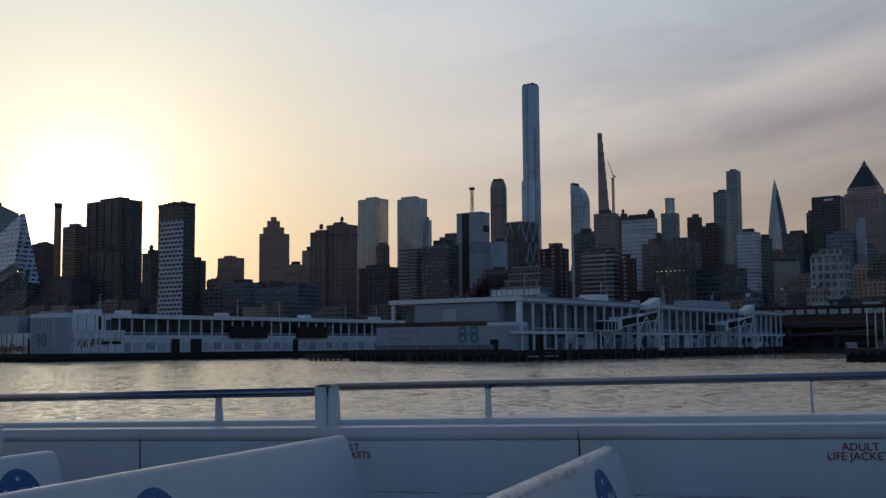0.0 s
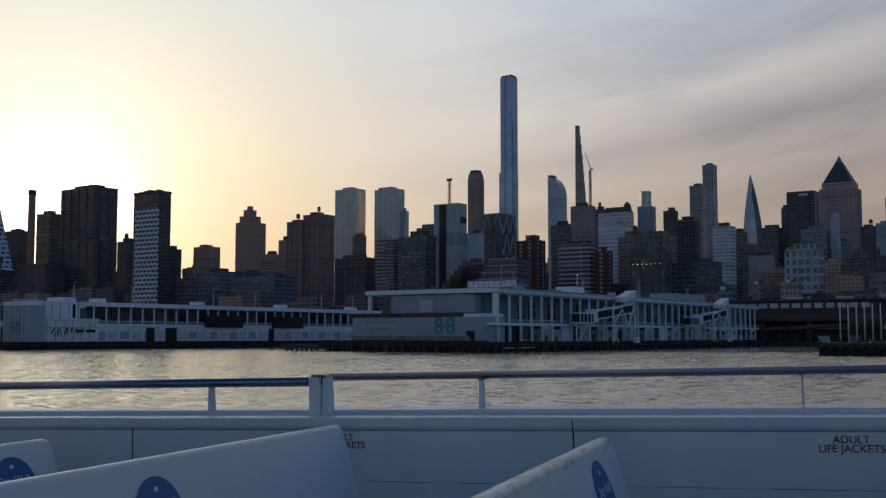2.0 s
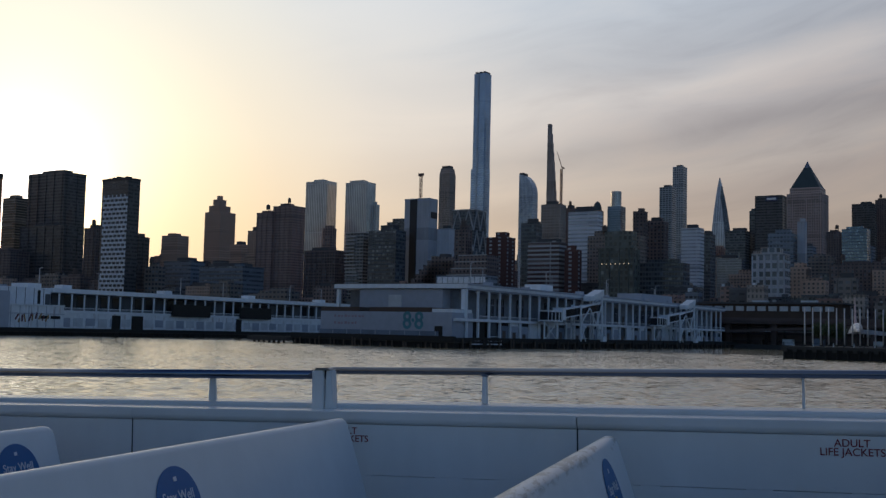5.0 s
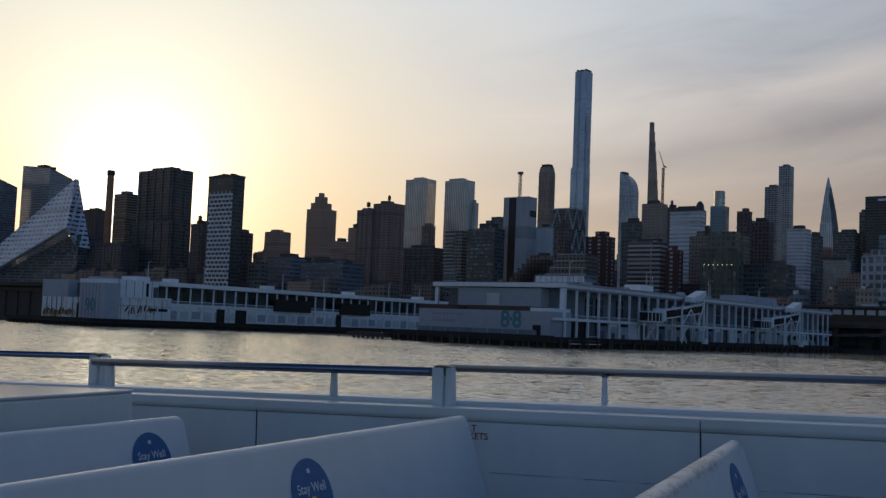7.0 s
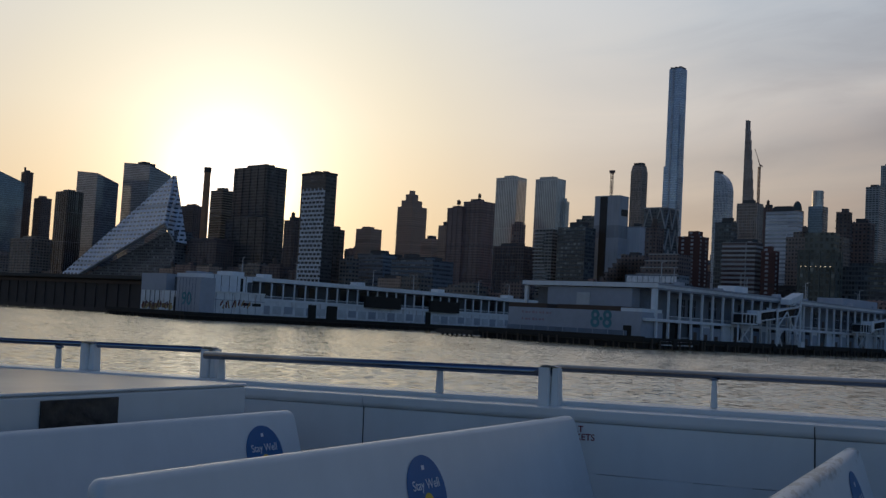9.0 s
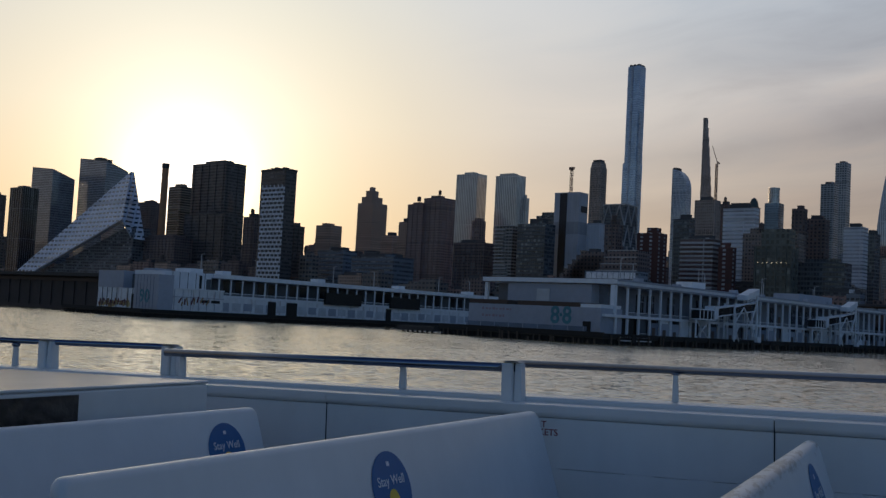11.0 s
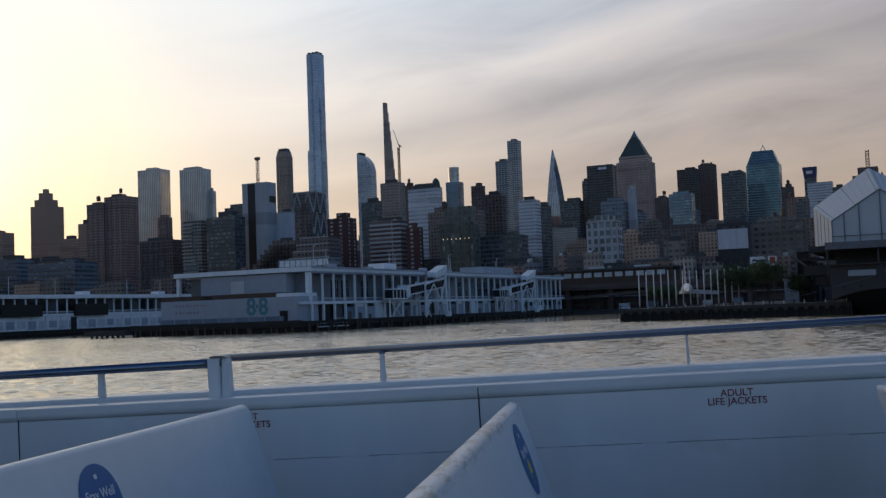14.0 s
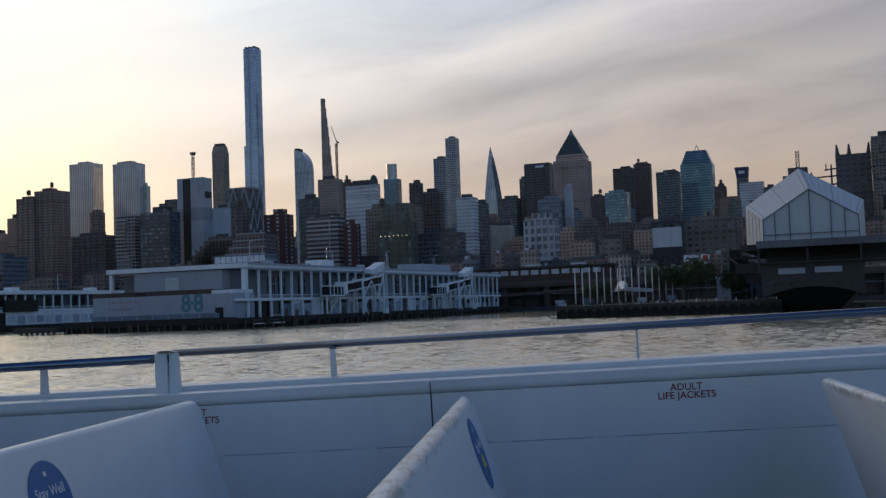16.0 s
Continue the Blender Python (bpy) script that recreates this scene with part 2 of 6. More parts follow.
LAND = plain("dark ground", (0.05, 0.05, 0.05), 0.95, size=20)


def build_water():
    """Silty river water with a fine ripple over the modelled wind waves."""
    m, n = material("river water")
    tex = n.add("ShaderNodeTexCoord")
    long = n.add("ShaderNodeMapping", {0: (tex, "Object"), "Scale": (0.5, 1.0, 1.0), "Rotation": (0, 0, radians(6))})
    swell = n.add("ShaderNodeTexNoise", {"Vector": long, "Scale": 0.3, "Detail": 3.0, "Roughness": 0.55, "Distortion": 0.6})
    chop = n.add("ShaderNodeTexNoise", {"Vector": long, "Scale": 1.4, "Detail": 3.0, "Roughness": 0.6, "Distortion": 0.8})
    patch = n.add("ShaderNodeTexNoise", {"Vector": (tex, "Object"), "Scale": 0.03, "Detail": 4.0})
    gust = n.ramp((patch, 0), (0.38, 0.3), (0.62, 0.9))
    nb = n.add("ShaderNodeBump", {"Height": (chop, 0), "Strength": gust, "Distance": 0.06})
    # silt colour raised to carry the warm sky that the water reflects
    silt_and_sky = n.mix((swell, 0), (0.3, 0.225, 0.115, 1), (0.4, 0.305, 0.16, 1))
    finish(n, silt_and_sky, 0.12, 0.0, nb, IOR=2.8)
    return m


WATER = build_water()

# ---- building helpers ----
CITY = pose(0, 0, 0, 0, 0, -16.0)         # the street grid and the piers lie 16 degrees off the boat


def box(bm, x0, x1, y0, y1, z0, z1):
    v = [bm.verts.new(p) for p in ((x0, y0, z0), (x1, y0, z0), (x1, y1, z0), (x0, y1, z0), (x0, y0, z1), (x1, y0, z1), (x1, y1, z1), (x0, y1, z1))]
    for f in ((3, 2, 1, 0), (4, 5, 6, 7), (0, 1, 5, 4), (1, 2, 6, 5), (2, 3, 7, 6), (3, 0, 4, 7)):
        bm.faces.new([v[i] for i in f])
    return v


def prism(bm, foot, top):
    """A closed solid between two outlines with the same number of corners."""
    a, b = [bm.verts.new(p) for p in foot], [bm.verts.new(p) for p in top]
    bm.faces.new(a[::-1]), bm.faces.new(b)
    for i in range(len(a)):
        j = (i + 1) % len(a)
        bm.faces.new((a[i], a[j], b[j], b[i]))


def tube(bm, p, q, r, sides=10, r2=None):
    p, q = Vector(p), Vector(q)
    turn = (q - p).to_track_quat("Z", "Y")
    ring = [Vector((math.cos(a), math.sin(a), 0)) for a in (2 * math.pi * i / sides for i in range(sides))]
    prism(bm, [p + turn @ (c * r) for c in ring], [q + turn @ (c * (r if r2 is None else r2)) for c in ring])


def mesh_object(name, bm, mat, smooth=False):
    me = bpy.data.meshes.new(name)
    bmesh.ops.recalc_face_normals(bm, faces=bm.faces[:])
    bm.to_mesh(me)
    bm.free()
    me.materials.append(mat)
    if smooth:
        for p in me.polygons:
            p.use_smooth = True
    return new(name, me)


def part(name, bm, mat, parent, label="", smooth=False):
    ob = mesh_object(name, bm, mat, smooth)
    ob.parent = parent
    return tagged(ob, label) if label else ob


def part_box(name, parent, mat, *b, label=""):
    bm = bmesh.new()
    box(bm, *b)
    return part(name, bm, mat, parent, label)


def thing(name, m, label, category, group="", kind=""):
    ob = new(name)
    ob.matrix_world = m
    return tagged(ob, label, category, group, kind)


def city(x, y, z=0.0, turn=0.0):
    return CITY @ pose(x, y, z, 0, 0, turn)


def structure(name, bm, mat, m=None):
    ob = mesh_object(name, bm, mat)
    if m is not None:
        ob.matrix_world = m
    return tagged(ob, kind="structure")


# ---- water, land ----
def wind_waves(x0, x1, y0, y1, step, near, grow, slope):
    """One sheet of river: small wind waves near by, running out flat to the horizon."""
    gen = np.random.default_rng(11)
    rows = [y0]
    while rows[-1] < y1:
        rows.append(rows[-1] + near + grow * rows[-1])
    y1 = rows[-1]
    nx, ny = int((x1 - x0) / step) + 1, len(rows)
    gx, gy = np.meshgrid(np.linspace(x0, x1, nx), np.array(rows))
    z = np.zeros_like(gx)
    count = 56
    for i in range(count):
        length = 0.9 * (2.6 / 0.9) ** (i / (count - 1))
        way = radians(90 + gen.normal(0, 36))
        k = 2 * math.pi / length
        z += slope * math.sqrt(2 / count) / k * np.sin(k * (gx * math.cos(way) + gy * math.sin(way)) + gen.uniform(0, 6.283))
    gust = 0.85 + 0.15 * np.sin(gx * 0.045 + 1.3 * np.sin(gy * 0.031)) * np.sin(gy * 0.05 + np.sin(gx * 0.02))
    fade = np.clip(np.minimum(np.minimum(gx - x0, x1 - gx), np.minimum(gy - y0, y1 - gy)) / 8.0, 0, 1)
    z *= gust * fade
    co = np.stack([gx, gy, z], axis=-1).reshape(-1, 3)
    far = np.array([(-9000, -4000, 0), (9000, -4000, 0), (9000, 9000, 0), (-9000, 9000, 0)], float)
    n = nx * ny
    i = (np.arange(ny - 1)[:, None] * nx + np.arange(nx - 1)[None, :]).reshape(-1)
    quads = np.stack([i, i + 1, i + nx + 1, i + nx], axis=-1)
    a, b, c, d = 0, nx - 1, n - 1, n - nx
    rim = np.array([(n, n + 1, b, a), (n + 1, n + 2, c, b), (n + 2, n + 3, d, c), (n + 3, n, a, d)])
    faces = np.concatenate([quads, rim])
    me = bpy.data.meshes.new("water")
    me.vertices.add(n + 4)
    me.vertices.foreach_set("co", np.concatenate([co, far]).reshape(-1))
    me.loops.add(len(faces) * 4)
    me.loops.foreach_set("vertex_index", faces.reshape(-1))
    me.polygons.add(len(faces))
    me.polygons.foreach_set("loop_start", np.arange(len(faces)) * 4)
    me.polygons.foreach_set("use_smooth", np.ones(len(faces), bool))
    me.update(calc_edges=True)
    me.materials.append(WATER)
    return tagged(new("water", me), kind="structure")


wind_waves(-430, 250, 30, 420, 0.55, 0.24, 0.001, 0.2)
bm = bmesh.new()
box(bm, -4000, 3000, 640, 4800, -6, 2.6)
structure("ground", bm, LAND, city(0, 0))

# ---- towers ----
BASE = 2.6
rng = random.Random(7)
tanks = random.Random(41)
TANK_WOOD = plain("weathered tank staves", (0.13, 0.1, 0.085), 0.9)


# floor height for balcony bands, bay width for pilasters or mullions
GRID = {"brick_dark": (3.1, 3.4), "brick_brown": (3.0, 0), "brick_red": (0, 3.6), "beige_grid": (3.0, 0), "stone_pink": (0, 3.4), "limestone": (0, 2.6), "concrete_tan": (4.0, 4.5),
        "concrete_blue": (4.0, 0), "band_dark": (3.1, 0), "glass_black": (0, 3.0), "black_tower": (0, 7.2), "stripe_white": (3.6, 0), "deco": (0, 4.0)}


def tower(style, x, y, w, d, h, label, top="plant"):
    """A city building: walls, a roof with its parapet, and the plant on it."""
    t = thing("building", city(x, y, BASE), label, "building")
    h -= BASE
    mat = STYLE[style]
    part_box("wall", t, mat, -w / 2, w / 2, -d / 2, d / 2, -2, h)
    bm = bmesh.new()
    e = 0.06
    box(bm, -w / 2 - e, w / 2 + e, -d / 2 - e, d / 2 + e, h - 0.9, h + 0.5)
    part("parapet", bm, mat, t)
    floor, bay = GRID.get(style, (0, 0))
    if floor and h > 50:
        k = {"brick_dark": 2, "brick_brown": 1, "brick_red": 1}.get(style, 1)
        bm = bmesh.new()
        box(bm, -w / 2 - 0.45, w / 2 + 0.45, -d / 2 - 0.45, d / 2 + 0.45, -0.32, 0.32)
        band = part("floor_band", bm, mat, t)
        band.location.z = floor * k
        for i in range(2, int(h / floor / k)):
            b = new("floor_band", band.data)
            b.parent, b.location = t, (0, 0, floor * k * i)
    if bay and h > 40:
        bm = bmesh.new()
        box(bm, -0.3, 0.3, -0.35, 0.35, -2, h - 0.7)
        spots = [(x, -d / 2 - 0.3) for x in np.arange(math.ceil((-w / 2 - d / 2) / bay) * bay + d / 2, w / 2, bay * 2)]
        spots += [(w / 2 + 0.3, y) for y in np.arange(math.ceil((-d / 2 + w / 2) / bay) * bay - w / 2, d / 2, bay * 2)]
        fin = None
        for x, y in spots:
            f = new("pilaster", fin.data) if fin else part("pilaster", bm, mat, t)
            fin = fin or f
            f.parent, f.location = t, (x, y, 0)
    if top == "plant" and h > 45 and style in ("brick_dark", "brick_brown", "brick_red", "concrete_tan", "beige_grid") and tanks.random() < 0.55:
        px, py, r = w * tanks.uniform(-0.3, 0.3), -d * 0.25, tanks.uniform(1.7, 2.5)
        bm = bmesh.new()
        for a in (0.8, 2.4, 3.9, 5.5):
            tube(bm, (px + r * 0.8 * math.cos(a), py + r * 0.8 * math.sin(a), h + 0.4), (px + r * 0.8 * math.cos(a), py + r * 0.8 * math.sin(a), h + 4.2), 0.2, 4)
        tube(bm, (px, py, h + 4.2), (px, py, h + 8.4), r, 12)
        tube(bm, (px, py, h + 8.4), (px, py, h + 9.9), r * 1.08, 12, 0.15)
        part("water_tank", bm, TANK_WOOD, t, "round wooden roof tank on steel legs")
    if top == "plant" and w > 14 and rng.random() < 0.6:
        q = w * rng.uniform(0.05, 0.1)
        part_box("stair_head", t, mat, w * 0.28 - q, w * 0.28 + q, -d * 0.3, -d * 0.1, h + 0.5, h + 0.5 + rng.uniform(2, 3.4))
    if top == "plant":
        a, b, c = w * rng.uniform(0.2, 0.32), d * rng.uniform(0.2, 0.32), min(5.0, 0.06 * h + 1.2) * rng.uniform(0.5, 1)
        sx = rng.uniform(-0.12, 0.12) * w
        part_box("roof_plant", t, mat if rng.random() < 0.5 else ROOF, sx - a, sx + a, -b, b, h + 0.5, h + 0.5 + c)
    return t


tower("brick_dark", -1850, 887, 15, 15, 226, "slim dark brick apartment tower far behind")
tower("brick_dark", -1790, 890, 25, 20, 177, "dark brick apartment block with a stepped roof")
tower("concrete_tan", -1465, 719, 62, 37, 87, "low tan concrete block at the riverside road")
tower("glass_black", -1377, 722, 34, 23, 151, "black glass tower with pale vertical mullions")
tower("brick_dark", -1271, 851, 27, 22, 143, "dark block in the shade below the chimney")
tower("band_dark", -1146, 809, 26, 18, 154, "dark apartment block with pale balcony bands")
tower("black_tower", -1065, 805, 66, 30, 178, "tall black glass slab against the sunrise")
tower("black_tower", -1029, 774, 77, 27, 112, "lower dark podium block of the black slab")
tower("brick_dark", -1100, 751, 106, 32, 83, "long dark low block behind the pier")
tower("brick_dark", -935, 757, 17, 13, 106, "dark low block beside the white-fronted tower")
tower("concrete_tan", -974, 842, 5, 5, 148, "narrow grey apartment block behind the white front")
tower("black_tower", -849, 742, 17, 14, 93, "plain black block beside the white-fronted tower")
tower("brick_brown", -954, 889, 26, 18, 110, "brown brick apartment house with a small lantern")
tower("brick_brown", -932, 975, 19, 16, 106, "brown brick block in the second row")
tower("concrete_blue", -801, 760, 38, 19, 69, "low blue-grey institutional block")
tower("concrete_tan", -798, 720, 17, 10, 61, "low pale concrete block with punched windows")
tower("concrete_blue", -721, 744, 56, 28, 61, "long low grey block with strip windows")
tower("brick_brown", -851, 915, 13, 12, 115, "brown brick tower behind the slab pair")
tower("brick_red", -807, 888, 22, 16, 131, "reddish brown brick slab with balcony columns")
tower("brick_red", -785, 896, 27, 22, 138, "taller reddish brown brick slab with stepped roof")
tower("glass_twin", -991, 1199, 39, 22, 216, "grey glass twin tower with a crisp flat roof")
tower("glass_twin", -935, 1219, 38, 21, 214, "grey glass twin tower beside its sister")
tower("glass_twin", -914, 1228, 8, 8, 183, "lower glass wing of the twin tower")
tower("brick_red", -725, 893, 11, 10, 112, "brick tower standing before the twin tower")
tower("brick_dark", -694, 850, 40, 20, 84, "dark brick row of mid-rise houses")
tower("glass_dark", -598, 823, 32, 16, 99, "dark glass mid-rise stepping up from the river")
tower("glass_dark", -622, 877, 21, 15, 113, "dark green glass block behind the mid-rise")
tower("slab_white", -556, 861, 14, 11, 103, "lower pale concrete wing of the telephone tower")
tower("brick_dark", -502, 805, 12, 10, 95, "dark brick block below the lattice tower")
tower("brick_stripe", -474, 823, 21, 15, 89, "red brick block with white window strips")
tower("glass_dark", -477, 885, 16, 11, 108, "dark glass office block")
tower("limestone", -617, 1202, 26, 16, 167, "grey stone office tower")
tower("brick_dark", -621, 1257, 12, 10, 169, "dark brown office tower")
tower("stripe_white", -414, 796, 29, 13, 81, "red brick block with white horizontal bands")
tower("brick_stripe", -389, 794, 12, 7, 74, "brick and glass annexe of the banded block")
tower("slab_stripes", -417, 875, 29, 10, 115, "broad pale slab with fine horizontal lines")
tower("beige_grid", -352, 821, 24, 12, 87, "beige apartment slab with a grid of windows")
tower("brick_dark", -370, 888, 10, 9, 115, "dark brick tower with roof tanks")
tower("brick_dark", -364, 912, 17, 12, 108, "dark brick apartment slab")
tower("brick_dark", -432, 1068, 13, 11, 118, "dark apartment tower in the second row")
tower("curvy", -635, 1636, 21, 19, 244, "grey glass hotel tower with rippled balconies")
tower("grid_white", -773, 2056, 22, 22, 345, "very slender pale tower with a square window grid")
tower("slab_stripes", -376, 1037, 19, 13, 114, "pale glass mid-rise with horizontal lines")
tower("glass_dark", -380.4, 1093, 11.5, 17, 113, "dark glass office block")
tower("glass_dark", -457, 1435, 27, 22, 150, "grey office block behind")
tower("glass_dark", -442, 1458, 10, 10, 179, "dark shoulder of the black office tower")
tower("concrete_blue", -281, 1017, 23, 18, 104, "grey stepped glass block")
tower("slab_white", -264, 1019, 7, 7, 115, "narrow pale grey tower")
tower("brick_brown", -228, 874, 15, 10, 63, "brown block beside the loft building")
tower("brick_dark", -338, 1466, 17, 14, 148, "dark office block in the second row")
tower("glass_blue", -271, 1278, 27, 19, 132, "blue glass tower with a stepped top")
tower("black_tower", -353, 1722, 32, 22, 214, "dark flat-roofed office tower")
tower("brick_dark", -333, 1777, 26, 20, 226, "dark tower with a stepped crown")
tower("glass_dark", -244, 1488, 30, 21, 176, "dark office tower with a pale striped wing")
tower("brick_dark", -176, 1495, 15, 12, 152, "dark narrow office tower")
tower("brick_dark", -204, 983, 50, 20, 72, "row of dark mid-rise blocks")
tower("concrete_tan", -97, 757, 35, 14, 57, "broad tan warehouse with strip windows")
tower("glass_dark", -127, 1197, 11, 9, 105, "small dark block beside the hotel")
tower("glass_dark", -111, 1502, 18, 14, 147, "dark glass tower beside the hotel")
tower("beige_grid", 23, 990, 24, 20, 135, "green-grey apartment tower with rows of windows")
tower("beige_grid", -388, 846, 20, 12, 90, "beige apartment slab behind the stone block")
tower("glass_dark", -317, 808, 38, 15, 63, "dark sloping mid-rise with terraces")
tower("concrete_dark", -295, 794, 28, 8, 41, "low dark riverside shed")
tower("concrete_dark", -378, 825, 107, 19, 46, "long low dark depot roof behind the pier")
tower("brick_brown", -197, 795, 17, 10, 48, "low brown loft block")
tower("concrete_tan", -164, 744, 14, 8, 47, "low pale block with roof plant")
tower("brick_dark", -143, 715, 24, 10, 34, "low dark block behind the trees")
tower("concrete_tan", -1745, 742, 211, 63, 73, "low tan riverside storage block")

# ---- towers with a shape of their own ----
GLASS_CPT = facade("pale blue tower glass", (0.42, 0.5, 0.6), (0.36, 0.48, 0.64), 4.2, 1.7, 0.72, 0.86, 0.35, 0.1, 0.65, 0.1)
GLASS_WAVE = facade("flecked blue glass", (0.4, 0.45, 0.52), (0.27, 0.33, 0.41), 4.0, 2.6, 0.6, 0.85, 0.35, 0.1, 0.5, 0.4)
TERRACOTTA = facade("terracotta and bronze shaft", (0.36, 0.31, 0.28), (0.11, 0.1, 0.1), 4.2, 1.6, 0.45, 0.95, 0.6, 0.2, 0.2, 0.3)
COPPER_ROOF = plain("weathered dark copper roof", (0.06, 0.085, 0.085), 0.55, 0.2, size=6)
STEEL_PALE = plain("pale steel tubes", (0.4, 0.4, 0.41), 0.45, 0.4)
SIGN_WHITE = plain("white sign panel", (0.75, 0.76, 0.78), 0.4)
SIGN_BLUE = plain("dark blue sign panel", (0.04, 0.05, 0.14), 0.4)
CRANE_PAINT = plain("faded crane paint", (0.16, 0.1, 0.09), 0.6, 0.3)
BRICK_STACK = plain("sooty brick chimney", (0.42, 0.22, 0.12), 0.9, size=4)


def lattice_mast(parent, name, mat, p, height, wide, r=0.25, bays=8):
    """Four legs with zigzag bracing."""
    bm = bmesh.new()
    x, y, z = p
    c = [(x - wide / 2, y - wide / 2), (x + wide / 2, y - wide / 2), (x + wide / 2, y + wide / 2), (x - wide / 2, y + wide / 2)]
    for a in c:
        tube(bm, (*a, z), (*a, z + height), r, 5)
    for i in range(bays):
        for k in range(4):
            a, b = c[k], c[(k + 1) % 4]
            if i % 2:
                a, b = b, a
            tube(bm, (*a, z + height * i / bays), (*b, z + height * (i + 1) / bays), r * 0.7, 4)
    return part(name, bm, mat, parent)


def slanted(style, x, y, w, d, high, label):
    """A glass tower under one raked roof plane that falls away from its highest corner."""
    t = thing("building", city(x, y, BASE), label, "building")
    a, b, fall = high, high - 0.1 * w, 0.32 * d
    x0, x1, y0, y1 = -w / 2, w / 2, -d / 2, d / 2
    bm = bmesh.new()
    prism(bm, [(x0, y0, -2), (x1, y0, -2), (x1, y1, -2), (x0, y1, -2)], [(x0, y0, a), (x1, y0, b), (x1, y1, b - fall), (x0, y1, a - fall)])
    part("wall", bm, STYLE[style], t)
    bm = bmesh.new()
    lip = ((x0, y0, a), (x1, y0, b), (x1, y1, b - fall), (x0, y1, a - fall))
    prism(bm, [(p * 1.003, q * 1.003, z - 0.3) for p, q, z in lip], [(p * 1.003, q * 1.003, z + 0.6) for p, q, z in lip])
    part("parapet", bm, STEEL_DARK, t)
    return t


slanted("glass_blue", -1820, 815, 120, 50, 222, "blue glass riverside tower under a raked roof")
slanted("glass_grey", -1422, 787, 57, 34, 188, "grey glass apartment tower with a slanted roof")
raked = slanted("glass_grey", -1366, 832, 69, 35, 204, "grey glass tower with a raked roof behind the pyramid")
part_box("roof_plant", raked, ROOF, -4, 12, -14, -4, 190, 204)
part_box("roof_plant", raked, ROOF, 18, 30, -14, -6, 190, 200)


def pyramid_block():
    """The white sloping apartment block: one tall corner, walls that sweep down to the street, a court cut into it."""
    t = thing("pyramid_building", city(-1110, 690, BASE), "white pyramid-shaped apartment block with rows of slots", "building")
    face = facade("white perforated facade", (0.6, 0.64, 0.8), (0.06, 0.065, 0.085), 5.6, 9.0, 0.7, 0.4, 0.5, 0.2, 0.2, 0.5)
    court = facade("shaded court windows", (0.14, 0.14, 0.145), (0.07, 0.07, 0.075), 3.6, 4.0, 0.7, 0.5, 0.8, 0.2, 0.1, 0.9)
    a, d, c, r2, r, p = (-214, 0, 34), (-172, 1, 34), (1, 14, 99), (-1, 30, 79), (11, 35, 77), (-45, 50, 163)
    bm = bmesh.new()
    va, vd, vc, v2, vr, vp = (bm.verts.new(q) for q in (a, d, c, r2, r, p))
    for f in ((va, vd, vp), (vd, vc, vp), (vc, v2, vp), (v2, vr, vp)):
        bm.faces.new(f)
    ret = bmesh.ops.extrude_face_region(bm, geom=bm.faces[:])
    for v in (g for g in ret["geom"] if isinstance(g, bmesh.types.BMVert)):
        v.co += Vector((0, 5, 0))
    part("wall", bm, face, t)
    # the pale edge beam of the cut, and the court behind it
    bm = bmesh.new()
    tube(bm, (-172, 0.4, 34), (1, 13.4, 99), 1.1, 6)
    tube(bm, (1, 13.4, 99), (-1, 29.4, 79), 0.9, 6)
    part("edge_beam", bm, STYLE["slab_white"], t)
    bm = bmesh.new()
    foot = [(-205, 8, -2), (2, 24, -2), (2, 30, 76), (-2, 24, 92), (-172, 8, 31), (-205, 8, 31)]
    prism(bm, foot, [(x, y + 30, z) for x, y, z in foot])
    part("court_wall", bm, court, t)


pyramid_block()
stack = thing("chimney", city(-1114, 762, BASE), "tall round brick power station chimney", "chimney")
bm = bmesh.new()
tube(bm, (0, 0, -2), (0, 0, 172), 5.0, 20, 3.9)
part("shaft", bm, BRICK_STACK, stack)
bm = bmesh.new()
tube(bm, (0, 0, 168), (0, 0, 174), 4.4, 20, 4.6)
part("rim", bm, STEEL_DARK, stack)


def white_front():
    """Dark tower whose river front is a white grid of windows."""
    t = thing("building", city(-826, 697, BASE), "dark tower with a white gridded front", "building")
    part_box("wall", t, STYLE["black_tower"], -18.5, 18.5, -6.5, 8, -2, 141)
    frame_m = plain("white precast frame", (0.7, 0.72, 0.76), 0.7, size=4)
    z = 2.0
    while z < 124:
        part_box("floor_band", t, frame_m, -15.2, 18.7, -7.4, -6.5, z, z + 1.9)
        for i in range(6):
            x = -15.2 + i * 5.9 + 2.9 * (round(z / 4.3) % 2)
            part_box("pier_strip", t, frame_m, x, x + 0.8, -7.2, -6.5, z + 1.9, z + 4.3)
        z += 4.3
    part_box("parapet", t, STEEL_DARK, -18.8, 18.8, -6.9, 8.4, 140.6, 142.6)
    for i in range(5):
        part_box("roof_plant", t, ROOF, -15 + i * 6, -11.5 + i * 6, -3, 3, 142.6, 143.8 + (i % 3) * 0.6)


white_front()

# stepped brick tower with a crown
t = tower("brick_brown", -1058, 1066, 29, 29, 160, "brown brick apartment tower with a stepped crown", "none")
part_box("setback", t, STYLE["brick_brown"], -11, 9, -11, 10, 158, 167)
part_box("setback", t, STYLE["brick_brown"], -7.5, 4.5, -7, 6, 167, 176)
part_box("crown", t, STYLE["brick_brown"], -4.5, 1.0, -3, 3, 176, 181.5)

